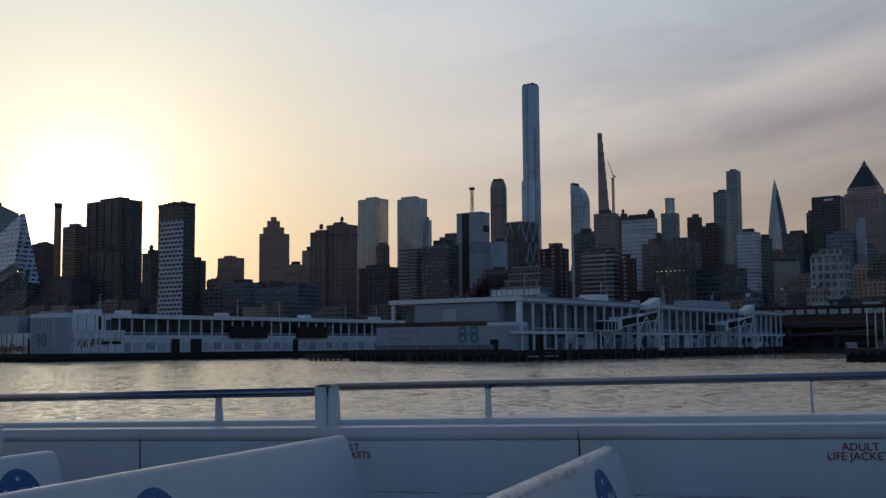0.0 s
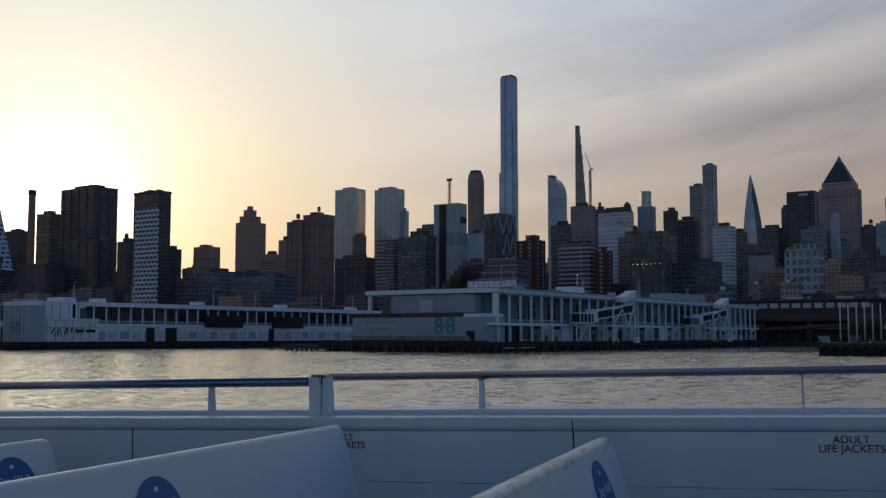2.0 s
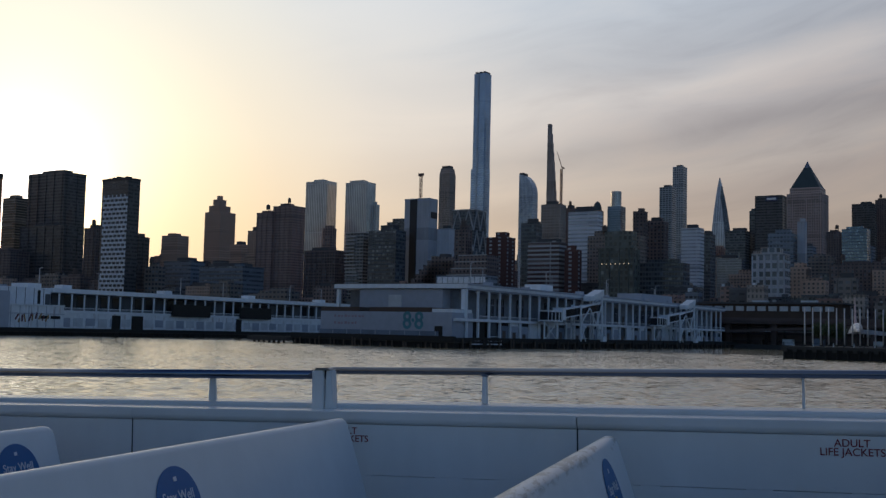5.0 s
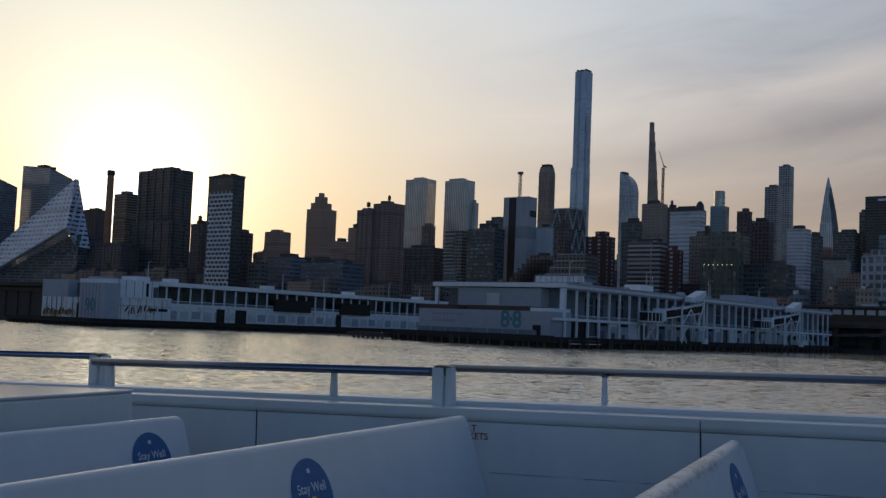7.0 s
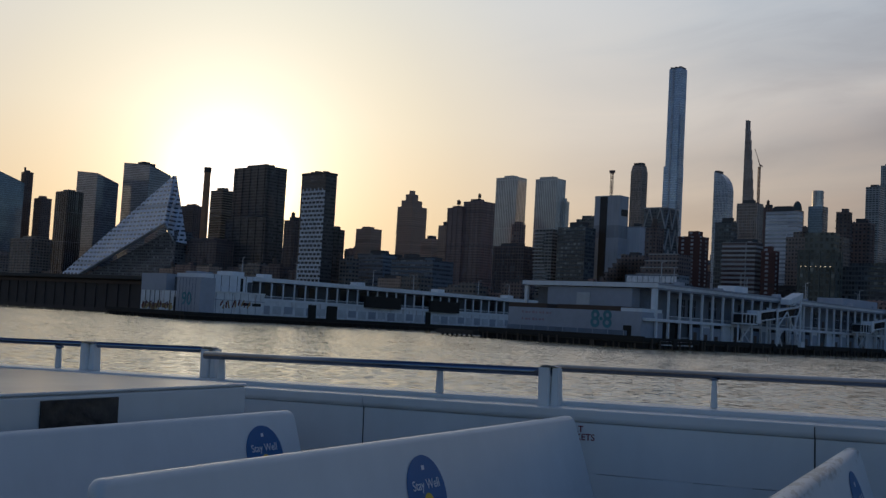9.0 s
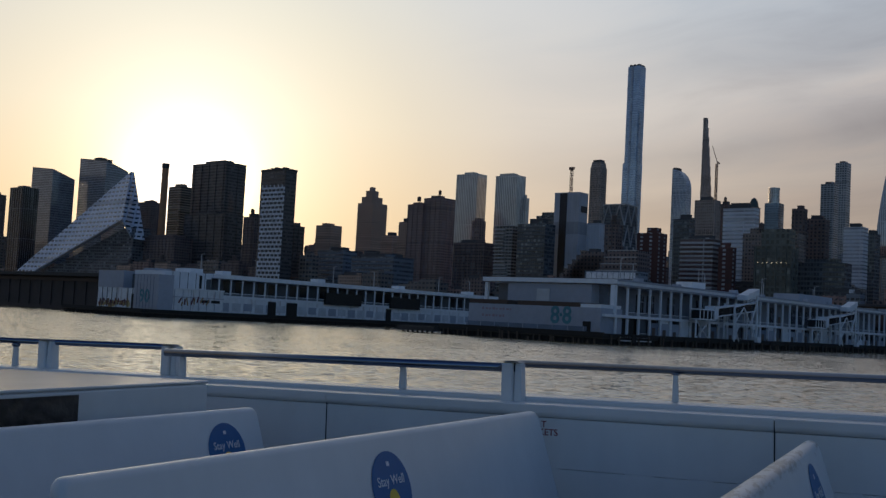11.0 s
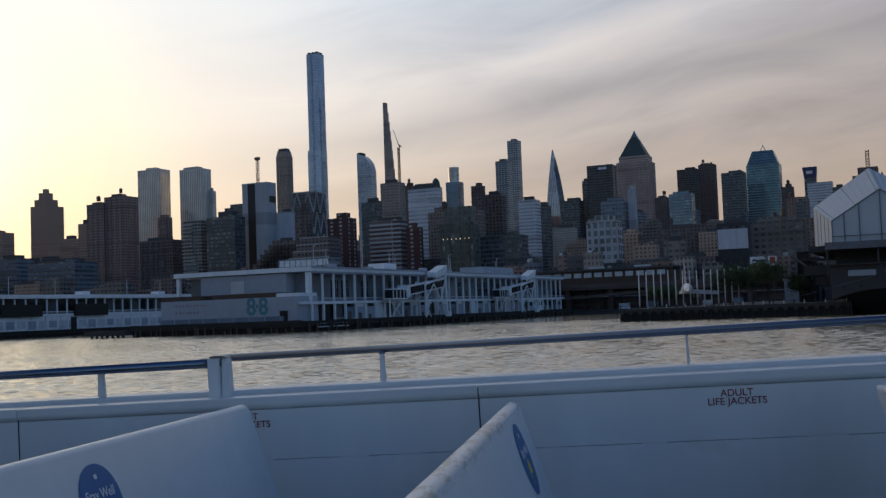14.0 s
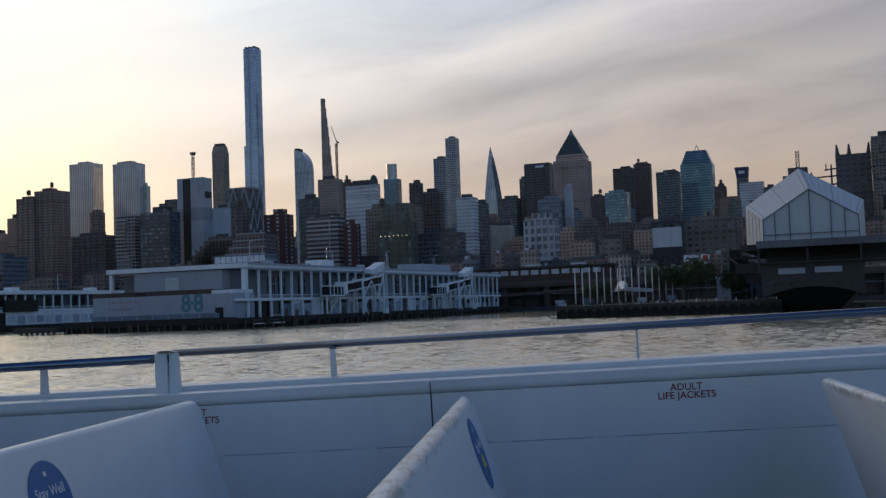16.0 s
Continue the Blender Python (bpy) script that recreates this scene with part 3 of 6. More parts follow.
# the tallest tower, pale blue glass with a cantilever
t = thing("skyscraper", city(-995, 1652, BASE), "very tall slender pale blue glass tower", "skyscraper")
part_box("lower_shaft", t, GLASS_CPT, -15.5, 11.5, -11, 11, -2, 296)
part_box("shaft", t, GLASS_CPT, -12.5, 11, -10.6, 10.6, 296, 470)
part_box("side_strip", t, GLASS_WAVE, 11.0, 12.6, -8, 4, 60, 386)
part_box("side_strip", t, GLASS_WAVE, -5, -1.2, -11.4, -10.6, 20, 468)
for a in (-11, -3, 5):
    part_box("roof_fin", t, ROOF, a, a + 4.5, -9, 9, 470, 473.5)

# lattice-faced tower
t = thing("building", city(-666.5, 1082, BASE), "blue glass tower wrapped in a pale diagonal steel lattice", "building")
part_box("wall", t, STYLE["glass_dark"], -14.5, 14.5, -14, 14, -2, 146)
part_box("parapet", t, STEEL_PALE, -15.2, 15.2, -14.8, 14.8, 145.4, 146.8)
for k in range(6):
    z0 = 2 + k * 24
    for i in range(4):
        x0 = -14.5 + i * 7.25
        for a, b in ((((x0, -14.3, z0 + 24 * (i % 2)), (x0 + 7.25, -14.3, z0 + 24 * ((i + 1) % 2)))), ((14.8, x0, z0 + 24 * (i % 2)), (14.8, x0 + 7.25, z0 + 24 * ((i + 1) % 2)))):
            bm = bmesh.new()
            tube(bm, a, b, 0.8, 5)
            part("diagrid", bm, STEEL_PALE, t)

# flecked glass tower with a curved crown
t = thing("skyscraper", city(-864, 1590, BASE), "blue flecked glass tower with a curved crown", "skyscraper")
bm = bmesh.new()
prof = [(-13.5, -2), (13, -2), (13, 236)] + [(-13.5 + 26.5 * math.cos(a), 236 + 34 * math.sin(a)) for a in (radians(d) for d in range(8, 82, 10))] + [(-13.5, 271)]
prism(bm, [(x, -9, z) for x, z in prof], [(x, 9, z) for x, z in prof])
part("shaft", bm, GLASS_WAVE, t)
part_box("wing", t, STYLE["glass_dark"], 11.5, 22, -7, 8, -2, 190)
part_box("roof_fin", t, ROOF, -13, -6, -8, 8, 268, 273)

# feathered needle tower with its crane
t = thing("skyscraper", city(-938, 1826, BASE), "needle-thin stepped tower narrowing to a blade", "skyscraper")
steps = 15
for i in range(steps):
    z0, z1 = 130 + i * (405 - 130) / steps, 130 + (i + 1) * (405 - 130) / steps
    w = 22 * (1 - (i / steps) ** 1.5 * 0.82)
    part_box("shaft", t, TERRACOTTA, -12.5, -12.5 + w, -7 + i * 0.2, 7 - i * 0.2, z0, z1)
part_box("lower_shaft", t, TERRACOTTA, -10, 11, -8, 8, -2, 130)
crane = thing("tower_crane", city(-924, 1830, BASE), "construction crane beside the needle tower", "crane")
lattice_mast(crane, "mast", CRANE_PAINT, (0, 0, 0), 318, 3.2, 0.6, 40)
bm = bmesh.new()
tube(bm, (2, 0, 318), (-10, 0, 352), 0.8, 5, 0.5)
tube(bm, (0, 0, 322), (6, 0, 318), 1.3, 5)
part("jib", bm, CRANE_PAINT, crane)

# blade tower tapering to a point
t = thing("skyscraper", city(-632, 1888, BASE), "glass tower tapering to an off-centre point", "skyscraper")
bm = bmesh.new()
rise = [(-2, -18, 16), (120, -17, 16), (176, -15.5, 15.2), (206, -13.4, 12.6), (232, -11, 9.2), (256, -8.4, 5.2), (276, -5.8, 1.4), (292, -3.4, -2.2)]
for (z0, l0, r0), (z1, l1, r1) in zip(rise, rise[1:]):
    d0, d1 = (r0 - l0) * 0.3, (r1 - l1) * 0.3
    prism(bm, [(l0, -d0, z0), (r0 - 5, -d0, z0), (r0, d0, z0), (l0, d0, z0)], [(l1, -d1, z1), (r1 - 5 * (r1 > 2), -d1, z1), (r1, d1, z1), (l1, d1, z1)])
part("shaft", bm, STYLE["glass_twin"], t)
bm = bmesh.new()
for (z0, l0, r0), (z1, l1, r1) in zip(rise[1:-1], rise[2:-1]):
    d0, d1, k1 = (r0 - l0) * 0.3, (r1 - l1) * 0.3, 5 * (r1 > 2)
    prism(bm, [(r0 - 5, -d0 - 0.25, z0), (r0 + 0.25, d0, z0), (r0, d0, z0), (r0 - 5, -d0, z0)], [(r1 - k1, -d1 - 0.25, z1), (r1 + 0.25, d1, z1), (r1, d1, z1), (r1 - k1, -d1, z1)])
part("side_facet", bm, STYLE["glass_dark"], t, "dark glass side facet")

# stone tower under a green pyramid
t = tower("stone_pink", -417, 1641, 51, 41, 222, "brown stone tower under a dark green pyramid roof", "none")
part_box("setback", t, STYLE["stone_pink"], -22, 22, -17, 17, 219, 229)
bm = bmesh.new()
prism(bm, [(-21, -16, 229), (21, -16, 229), (21, 16, 229), (-21, 16, 229)], [(-4.5, -3.5, 261), (4.5, -3.5, 261), (4.5, 3.5, 261), (-4.5, 3.5, 261)])
part("roof", bm, COPPER_ROOF, t, "dark green copper pyramid roof")
bm = bmesh.new()
prism(bm, [(-4.5, -3.5, 261), (4.5, -3.5, 261), (4.5, 3.5, 261), (-4.5, 3.5, 261)], [(-0.2, -0.2, 271), (0.2, -0.2, 271), (0.2, 0.2, 271), (-0.2, 0.2, 271)])
part("roof_tip", bm, STYLE["glass_grey"], t, "pale glass tip")

# cylinder-topped tower and its domed neighbour
t = thing("skyscraper", city(-690, 1560, BASE), "blue glass tower with a round drum on top", "skyscraper")
part_box("shaft", t, STYLE["glass_blue"], -11, 11, -10, 10, -2, 205)
bm = bmesh.new()
tube(bm, (-1, 0, 205), (-1, 0, 229), 8.2, 20)
part("drum", bm, STYLE["glass_twin"], t)
for z in (210, 218, 226):
    bm = bmesh.new()
    tube(bm, (-1, 0, z), (-1, 0, z + 1.4), 8.7, 20)
    part("drum_ring", bm, STEEL_PALE, t)
t = tower("brick_brown", -716, 1545, 15, 14, 200, "brown stone tower with a small dome", "none")
bm = bmesh.new()
for k in range(6):
    a, b = radians(k * 15), radians((k + 1) * 15)
    tube(bm, (0, 0, 198 + 15 * math.sin(a)), (0, 0, 198 + 15 * math.sin(b)), 7 * math.cos(a), 14, max(0.2, 7 * math.cos(b)))
part("dome", bm, COPPER_ROOF, t)

# limestone shaft with a chamfered top
t = tower("limestone", -953, 1475, 20, 18, 262, "limestone tower with a rounded stepped top", "none")
bm = bmesh.new()
prism(bm, [(-10, -9, 259), (10, -9, 259), (10, 9, 259), (-10, 9, 259)], [(-8, -7.5, 270), (8, -7.5, 270), (8, 7.5, 270), (-8, 7.5, 270)])
part("setback", bm, STYLE["limestone"], t)
for x in (-6, -2, 2, 6):
    part_box("roof_fin", t, ROOF, x - 1, x + 1, -6, 6, 270, 274)

# telephone tower: blank pale slabs with a dark slot, and a mast crane on its roof
t = tower("slab_white", -577, 848, 28, 15, 131, "pale concrete telephone tower with a dark slot", "none")
part_box("slot", t, STEEL_DARK, -7.5, 0.5, -8.0, -7.4, 20, 128, label="dark vertical window slot")
part_box("slot", t, STEEL_DARK, 14.0, 14.5, -4, 6, 110, 116, label="dark louvre band")
lattice_mast(t, "mast", CRANE_PAINT, (-1, 0, 128.8), 23, 2.0, 0.25, 10)
part_box("mast_head", t, CRANE_PAINT, -3.6, 1.6, -1, 1, 151.5, 154)

# teal chamfered tower with a small mast
t = tower("glass_teal", -219, 1597, 45, 31, 196, "teal glass tower with a chamfered crown", "none")
bm = bmesh.new()
prism(bm, [(-22, -15, 193), (22, -15, 193), (22, 15, 193), (-22, 15, 193)], [(-14, -10, 214), (14, -10, 214), (14, 10, 214), (-14, 10, 214)])
part("crown", bm, STYLE["glass_teal"], t)
for s in (-1, 1):
    bm = bmesh.new()
    tube(bm, (s * 4, 0, 214), (0, 0, 223), 0.5, 5)
    part("mast_leg", bm, STEEL_PALE, t)

# black office tower with a pale roof sign
t = tower("black_tower", -416, 1447, 36, 22, 197, "black office tower with a small pale roof sign", "none")
sign = part_box("sign", t, SIGN_BLUE, -4, 12, -11.6, -11.1, 187, 193)
part_box("sign_bar", sign, SIGN_WHITE, -2, 10, -11.9, -11.6, 188.5, 191.5)

# hotel with a flared sign box
t = tower("slab_stripes", -135, 1502, 31, 19, 155, "pale striped hotel tower with a blue sign box", "none")
bm = bmesh.new()
prism(bm, [(-19, -9, 160), (-4, -9, 160), (-4, 3, 160), (-19, 3, 160)], [(-21, -10, 174), (-3, -10, 174), (-3, 4, 174), (-21, 4, 174)])
sign = part("sign", bm, SIGN_BLUE, t)
part_box("sign_bar", sign, SIGN_WHITE, -16, -8, -10.2, -9.6, 165, 169)
part_box("sign_post", t, STYLE["glass_dark"], -19, -4, -8, 2, -2, 160)

# stepped stone tower with a mast
t = tower("brick_dark", -111, 2220, 55, 49, 232, "dark stepped stone tower with a lattice mast", "none")
part_box("setback", t, STYLE["brick_dark"], -18, 18, -16, 16, 229, 246)
lattice_mast(t, "mast", STEEL_DARK, (0, 0, 246), 34, 6, 0.7, 7)

# dark concrete tower with raised corners
t = tower("concrete_dark", -4, 1010, 29, 20, 124, "dark concrete tower with flared roof corners", "none")
for x, y in ((-12.5, -8), (12.5, -8), (-3, -8), (12.5, 8), (-12.5, 8)):
    bm = bmesh.new()
    prism(bm, [(x - 2, y - 2, 121), (x + 2, y - 2, 121), (x + 2, y + 2, 121), (x - 2, y + 2, 121)],
          [(x * 1.06 - 0.6, y * 1.06 - 0.6, 131), (x * 1.06 + 0.6, y * 1.06 - 0.6, 131), (x * 1.06 + 0.6, y * 1.06 + 0.6, 129), (x * 1.06 - 0.6, y * 1.06 + 0.6, 129)])
    part("roof_corner", bm, STYLE["concrete_dark"], t)

# dark loft with a pale painted top storey
t = tower("billboard", -120, 720, 20, 10, 55, "dark loft block with a pale painted top")
part_box("painted_band", t, STYLE["slab_white"], -9.6, 9.6, -5.3, -5.0, 36, 49)
part_box("hoarding", t, STEEL_DARK, -9.8, 9.8, -5.5, -5.0, 16, 35.5)

# white gridded loft with real piers and spandrels
t = tower("grid_pale", -229, 797, 24, 15, 68, "white gridded loft building with large windows")
for i in range(6):
    part_box("pier_strip", t, STYLE["slab_white"], -12 + i * 4.6, -11 + i * 4.6, -8.0, -7.5, 0, 64)
for k in range(10):
    part_box("floor_band", t, STYLE["slab_white"], -12, 12, -7.85, -7.5, 3 + k * 6.2, 4.6 + k * 6.2)

# mid-rise with curved balconies
t = tower("zigzag", -634, 826, 21, 13, 98, "mid-rise block with curved balconies catching the light", "none")
for k in range(22):
    off = 3.5 * math.sin(k * 0.28)
    part_box("balcony", t, STEEL_PALE, -10.5 + off * 0.2, 4 + off, -8.1, -6.5, 20 + k * 3.4, 21.0 + k * 3.4)

# stone block with lamps along its top storey
LAMP_GLOW, n = material("lit lamp")
n.add("ShaderNodeOutputMaterial", {0: n.add("ShaderNodeEmission", {0: (1.0, 0.86, 0.6, 1), 1: 0.8})})
t = tower("deco", -341, 777, 29, 14, 73, "green-grey stone block with a lamp-lit top storey")
part_box("setback", t, STYLE["deco"], -10, 12, -5, 6, 70, 84)
for i in range(7):
    lamp = part_box("wall_lamp", t, STEEL_DARK, -11.4 + i * 3.7, -10.6 + i * 3.7, -7.7, -7.0, 58, 59)
    part_box("lamp_lens", lamp, LAMP_GLOW, -11.3 + i * 3.7, -10.7 + i * 3.7, -7.9, -7.71, 58.2, 58.8)

# dark stepped block and a low block with a row of pale panels
t = thing("building", city(-452, 735, BASE), "dark brick block stepping down in terraces", "building")
for k in range(7):
    part_box("terrace", t, STYLE["brick_dark"], -26 + k * 3.6, 22, -10, 10, -2 if k == 0 else 28 + k * 5.2, 33 + k * 5.2)
    part_box("terrace_rail", t, STEEL_PALE, -26 + k * 3.6, 22, -10.3, -10.0, 32.4 + k * 5.2, 33.2 + k * 5.2)
t = tower("concrete_blue", -413, 668, 44, 14, 46, "low grey block with a row of pale panels", "none")
for i in range(9):
    part_box("panel", t, SIGN_WHITE, -20.5 + i * 4.6, -16.6 + i * 4.6, -7.5, -7.0, 38.5, 43)


# the rows of ordinary blocks between and behind them
filler = random.Random(11)
names = {"brick_dark": "dark brick mid-rise block in the rear rows", "brick_brown": "brown brick mid-rise block in the rear rows",
         "concrete_tan": "tan mid-rise block in the rear rows", "glass_dark": "dark glass mid-rise block in the rear rows", "brick_red": "reddish brick mid-rise block in the rear rows"}
x = -1900.0
while x < 200:
    style = filler.choice(sorted(names))
    w = filler.uniform(28, 52)
    y = 960 + filler.uniform(0, 120)
    tall = 92 if x < -1000 else 78 if x < -500 else 64
    tower(style, x + w / 2, y, w, 22, tall + filler.uniform(-14, 12), names[style])
    x += w + filler.uniform(-4, 3)
x = -1500.0
while x < -150:
    style = filler.choice(sorted(names))
    w = filler.uniform(22, 40)
    tower(style, x + w / 2, 716 + filler.uniform(0, 25), w, 18, (50 if x < -900 else 40 if x < -420 else 28) + filler.uniform(-8, 5), names[style])
    x += w + filler.uniform(0, 12)

low = random.Random(5)
x = -345.0
while x < 40:
    w, h = low.uniform(6, 17), low.uniform(17, 40)
    style = low.choice(["brick_brown", "concrete_tan", "slab_white", "concrete_blue", "brick_red", "concrete_dark", "limestone"])
    t = tower(style, x + w / 2, 694 + low.uniform(0, 14), w, low.uniform(7, 12), h, "small low-rise roof crowded in behind the riverside road", "none")
    for k in range(low.randrange(1, 4)):
        a, b = low.uniform(-0.4, 0.25) * w, low.uniform(0.8, 2.6)
        part_box("roof_unit", t, low.choice([PIER_WHITE, ROOF, STEEL_PALE]), a, a + b * 1.2, -3, -1, h - 2.1, h - 2.1 + b)
    x += w + low.uniform(-1, 6)
far_rows = random.Random(23)
for x, end, y, least, most in ((-470.0, 110, 1280, 84, 128), (-1050.0, 60, 1660, 112, 158)):
    while x < end:
        style = far_rows.choice(["brick_dark", "glass_dark", "concrete_tan", "limestone", "concrete_blue", "brick_red", "glass_grey"])
        w = far_rows.uniform(16, 34)
        tower(style, x + w / 2, y + far_rows.uniform(0, 130), w, far_rows.uniform(14, 24), far_rows.uniform(least, most), "weathered mid-rise block among the midtown towers")
        x += w + far_rows.uniform(-5, 9)

# dark terraced block climbing in steps behind the pier
t = thing("building", city(-492, 740, BASE), "dark terraced block with stepped balconies", "building")
for k in range(7):
    part_box("terrace", t, STYLE["brick_dark"], -24 + k * 4.0, 23, 0, 12 + k, -2, 42 + k * 3.7)
    part_box("terrace_edge", t, STYLE["concrete_tan"], -24.3 + k * 4.0, -19.4 + k * 4.0, -0.3, 12.3 + k, 42 + k * 3.7, 43.1 + k * 3.7)
part_box("roof_plant", t, ROOF, 6, 14, 3, 9, 64.2, 67.0)

# ---- the piers ----
TEAL = plain("faded teal paint", (0.09, 0.24, 0.28), 0.7, size=3)
RED_FADED = plain("faded red lettering", (0.34, 0.25, 0.28), 0.8, size=3)
PIER_BLUE = plain("blue-grey fence panels", (0.16, 0.2, 0.26), 0.7, size=3)
RUST_BROWN = plain("rusted brown parapet", (0.09, 0.06, 0.045), 0.85, size=3)
GALLERY_WALL = plain("grey gallery back wall", (0.2, 0.215, 0.24), 0.85, 0.0, 1.2, 0.3, 0.2, 5)
# dark wall colour standing in for shade indoors; also used for joints
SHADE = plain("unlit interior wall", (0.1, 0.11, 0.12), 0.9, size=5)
PANEL_PALE = plain("pale roller shutter", (0.55, 0.58, 0.6), 0.6, size=3)
DOOR_BROWN = plain("brown steel door", (0.12, 0.09, 0.07), 0.7, size=2)
CONCRETE = plain("stained quay concrete", (0.055, 0.05, 0.045), 0.9, size=5)
GLAZING = plain("dark gallery glass", (0.03, 0.035, 0.04), 0.1, 0.2, size=3)


def stained_white():
    """White sheet cladding with rust runs and painted scrawls near the quay."""
    m, n = material("rust-stained white cladding")
    tex = n.add("ShaderNodeTexCoord")
    runs = n.add("ShaderNodeMapping", {0: (tex, "Object"), "Scale": (0.5, 0.5, 0.07)})
    a = n.add("ShaderNodeTexNoise", {"Vector": runs, "Scale": 1.2, "Detail": 6.0, "Roughness": 0.65})
    b = n.add("ShaderNodeTexNoise", {"Vector": (tex, "Object"), "Scale": 0.35, "Detail": 5.0})
    rust = n.ramp(a, (0.56, 0.0), (0.72, 1.0))
    base = n.ramp(b, (0.3, (0.64, 0.67, 0.69)), (0.7, (0.8, 0.82, 0.84)))
    c = n.mix(n.math("MULTIPLY", rust, 0.7), base, (0.24, 0.13, 0.08, 1))
    nb = n.add("ShaderNodeBump", {"Height": (b, 0), "Strength": 0.2, "Distance": 0.1})
    finish(n, c, 0.7, 0.0, nb)
    return m


STAINED = stained_white()


def letters(text, size, name, mat, parent, m, extrude=0.02, align="CENTER", label="", bold=0.008):
    """Raised lettering in the built-in font, as a mesh."""
    cu = bpy.data.curves.new(name, "FONT")
    cu.offset = size * bold
    cu.body, cu.size, cu.extrude, cu.align_x, cu.align_y = text, size, extrude, align, "CENTER"
    ob = bpy.data.objects.new(name, cu)
    scene.collection.objects.link(ob)
    bpy.context.view_layer.update()
    me = bpy.data.meshes.new_from_object(ob.evaluated_get(bpy.context.evaluated_depsgraph_get()))
    bpy.data.objects.remove(ob)
    me.materials.clear()
    me.materials.append(mat)
    out = new(name, me)
    out.parent, out.matrix_local = parent, m
    return tagged(out, label) if label else out


def street_lamp(m):
    t = thing("street_lamp", m, "slim pale steel lamp post with a short arm", "lamp post", "lamp posts on the pier roofs")
    bm = bmesh.new()
    tube(bm, (0, 0, 0), (0, 0, 9.5), 0.28, 6, 0.18)
    part("pole", bm, STEEL_PALE, t)
    bm = bmesh.new()
    tube(bm, (0, 0, 9.4), (1.6, 0, 9.8), 0.14, 5)
    part("arm", bm, STEEL_PALE, t)
    part_box("lamp_head", t, STEEL_PALE, 1.2, 2.3, -0.2, 0.2, 9.7, 9.95)
    return t


def quay(name, x0, x1, y0, y1, z):
    """A pier deck on its dark timber piles."""
    bm = bmesh.new()
    box(bm, x0, x1, y0, y1, z - 1.1, z)
    ob = structure(name, bm, CONCRETE, city(0, 0))
    # near-black block takes the place of shade among the piles
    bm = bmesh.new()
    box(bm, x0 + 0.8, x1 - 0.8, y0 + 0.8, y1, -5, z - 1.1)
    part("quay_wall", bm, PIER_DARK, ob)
    me = None
    for i in range(int((x1 - x0) / 3.2)):
        p = new("pile", me) if me else None
        if p is None:
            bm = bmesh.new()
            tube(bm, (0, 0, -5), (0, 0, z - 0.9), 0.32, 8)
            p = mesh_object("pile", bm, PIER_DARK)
            me = p.data
        p.parent, p.location = ob, (x0 + 0.8 + i * 3.2, y0 + 0.2, 0)
    for i in range(min(110, int((y1 - y0) / 3.4))):
        p = new("pile", me)
        p.parent, p.location = ob, (x1 - 0.2, y0 + 0.8 + i * 3.4, 0)
    return ob


def fender(parent, x, y, z):
    part_box("fender", parent, PIER_DARK, x, x + 0.7, y, y + 3.0, z - 2.2, z + 0.5)


# pier with the double-decked passenger terminal (nearer)
q = quay("pier_nearer", -282, -206, 326, 645, 3.0)
for k in range(14):
    fender(q, -206.0, 345 + k * 20, 3.0)
# beams added to thicken the dark band of shadow and wall base
part_box("kerb_beam", q, PIER_DARK, -282.3, -205.7, 325.5, 326.5, 2.4, 4.3)
part_box("kerb_beam", q, PIER_DARK, -206.5, -205.6, 326.5, 645, 2.4, 3.9)
bm = bmesh.new()
box(bm, -302, -282, 322, 331, 0.9, 2.6)
part("dolphin", bm, CONCRETE, q)
for i in range(7):
    bm = bmesh.new()
    tube(bm, (-299 + i * 2.6, 323, -4), (-299 + i * 2.6, 323, 1.4), 0.45, 8)
    part("pile", bm, PIER_DARK, q)

TIMBER = plain("weathered fender timber", (0.085, 0.065, 0.05), 0.9, 0.0, 3.0, 0.4, 0.3, 2)
post = random.Random(17)
for k in range(46):
    y = 330 + k * 6.6 + post.uniform(-2.6, 2.6)
    part_box("fender_post", q, TIMBER, -205.5, -205.0, y, y + post.uniform(0.4, 0.9), -2, post.uniform(1.4, 3.7))
for k in range(22):
    x = -280 + k * 3.4 + post.uniform(-1.4, 1.4)
    part_box("fender_post", q, TIMBER, x, x + post.uniform(0.4, 0.8), 325.1, 325.45, -2, post.uniform(1.2, 3.2))

T1 = thing("passenger_terminal", city(0, 0) @ Matrix.Diagonal((1, 1, 1.07, 1)), "long two-storey white pier terminal with a colonnaded upper gallery", "terminal building")
part_box("core_wall", T1, GALLERY_WALL, -272, -219.5, 350, 640, 3, 20.5)
part_box("roof", T1, PIER_WHITE, -275, -211.4, 343, 640, 20.9, 22.5, label="flat white roof with a deep fascia")
part_box("roof_edge", T1, PIER_GREY, -211.4, -211.1, 343, 640, 21.9, 22.6)
part_box("soffit_beam", T1, PIER_GREY, -213.2, -211.7, 344, 640, 20.3, 20.9)
part_box("gallery_floor", T1, PIER_WHITE, -222, -211.7, 336, 640, 9.3, 10.3)
part_box("gallery_rail", T1, PIER_WHITE, -211.9, -211.75, 352, 640, 11.25, 11.45)
part_box("gallery_rail", T1, PIER_GREY, -211.9, -211.78, 352, 640, 10.75, 10.85)
col = None
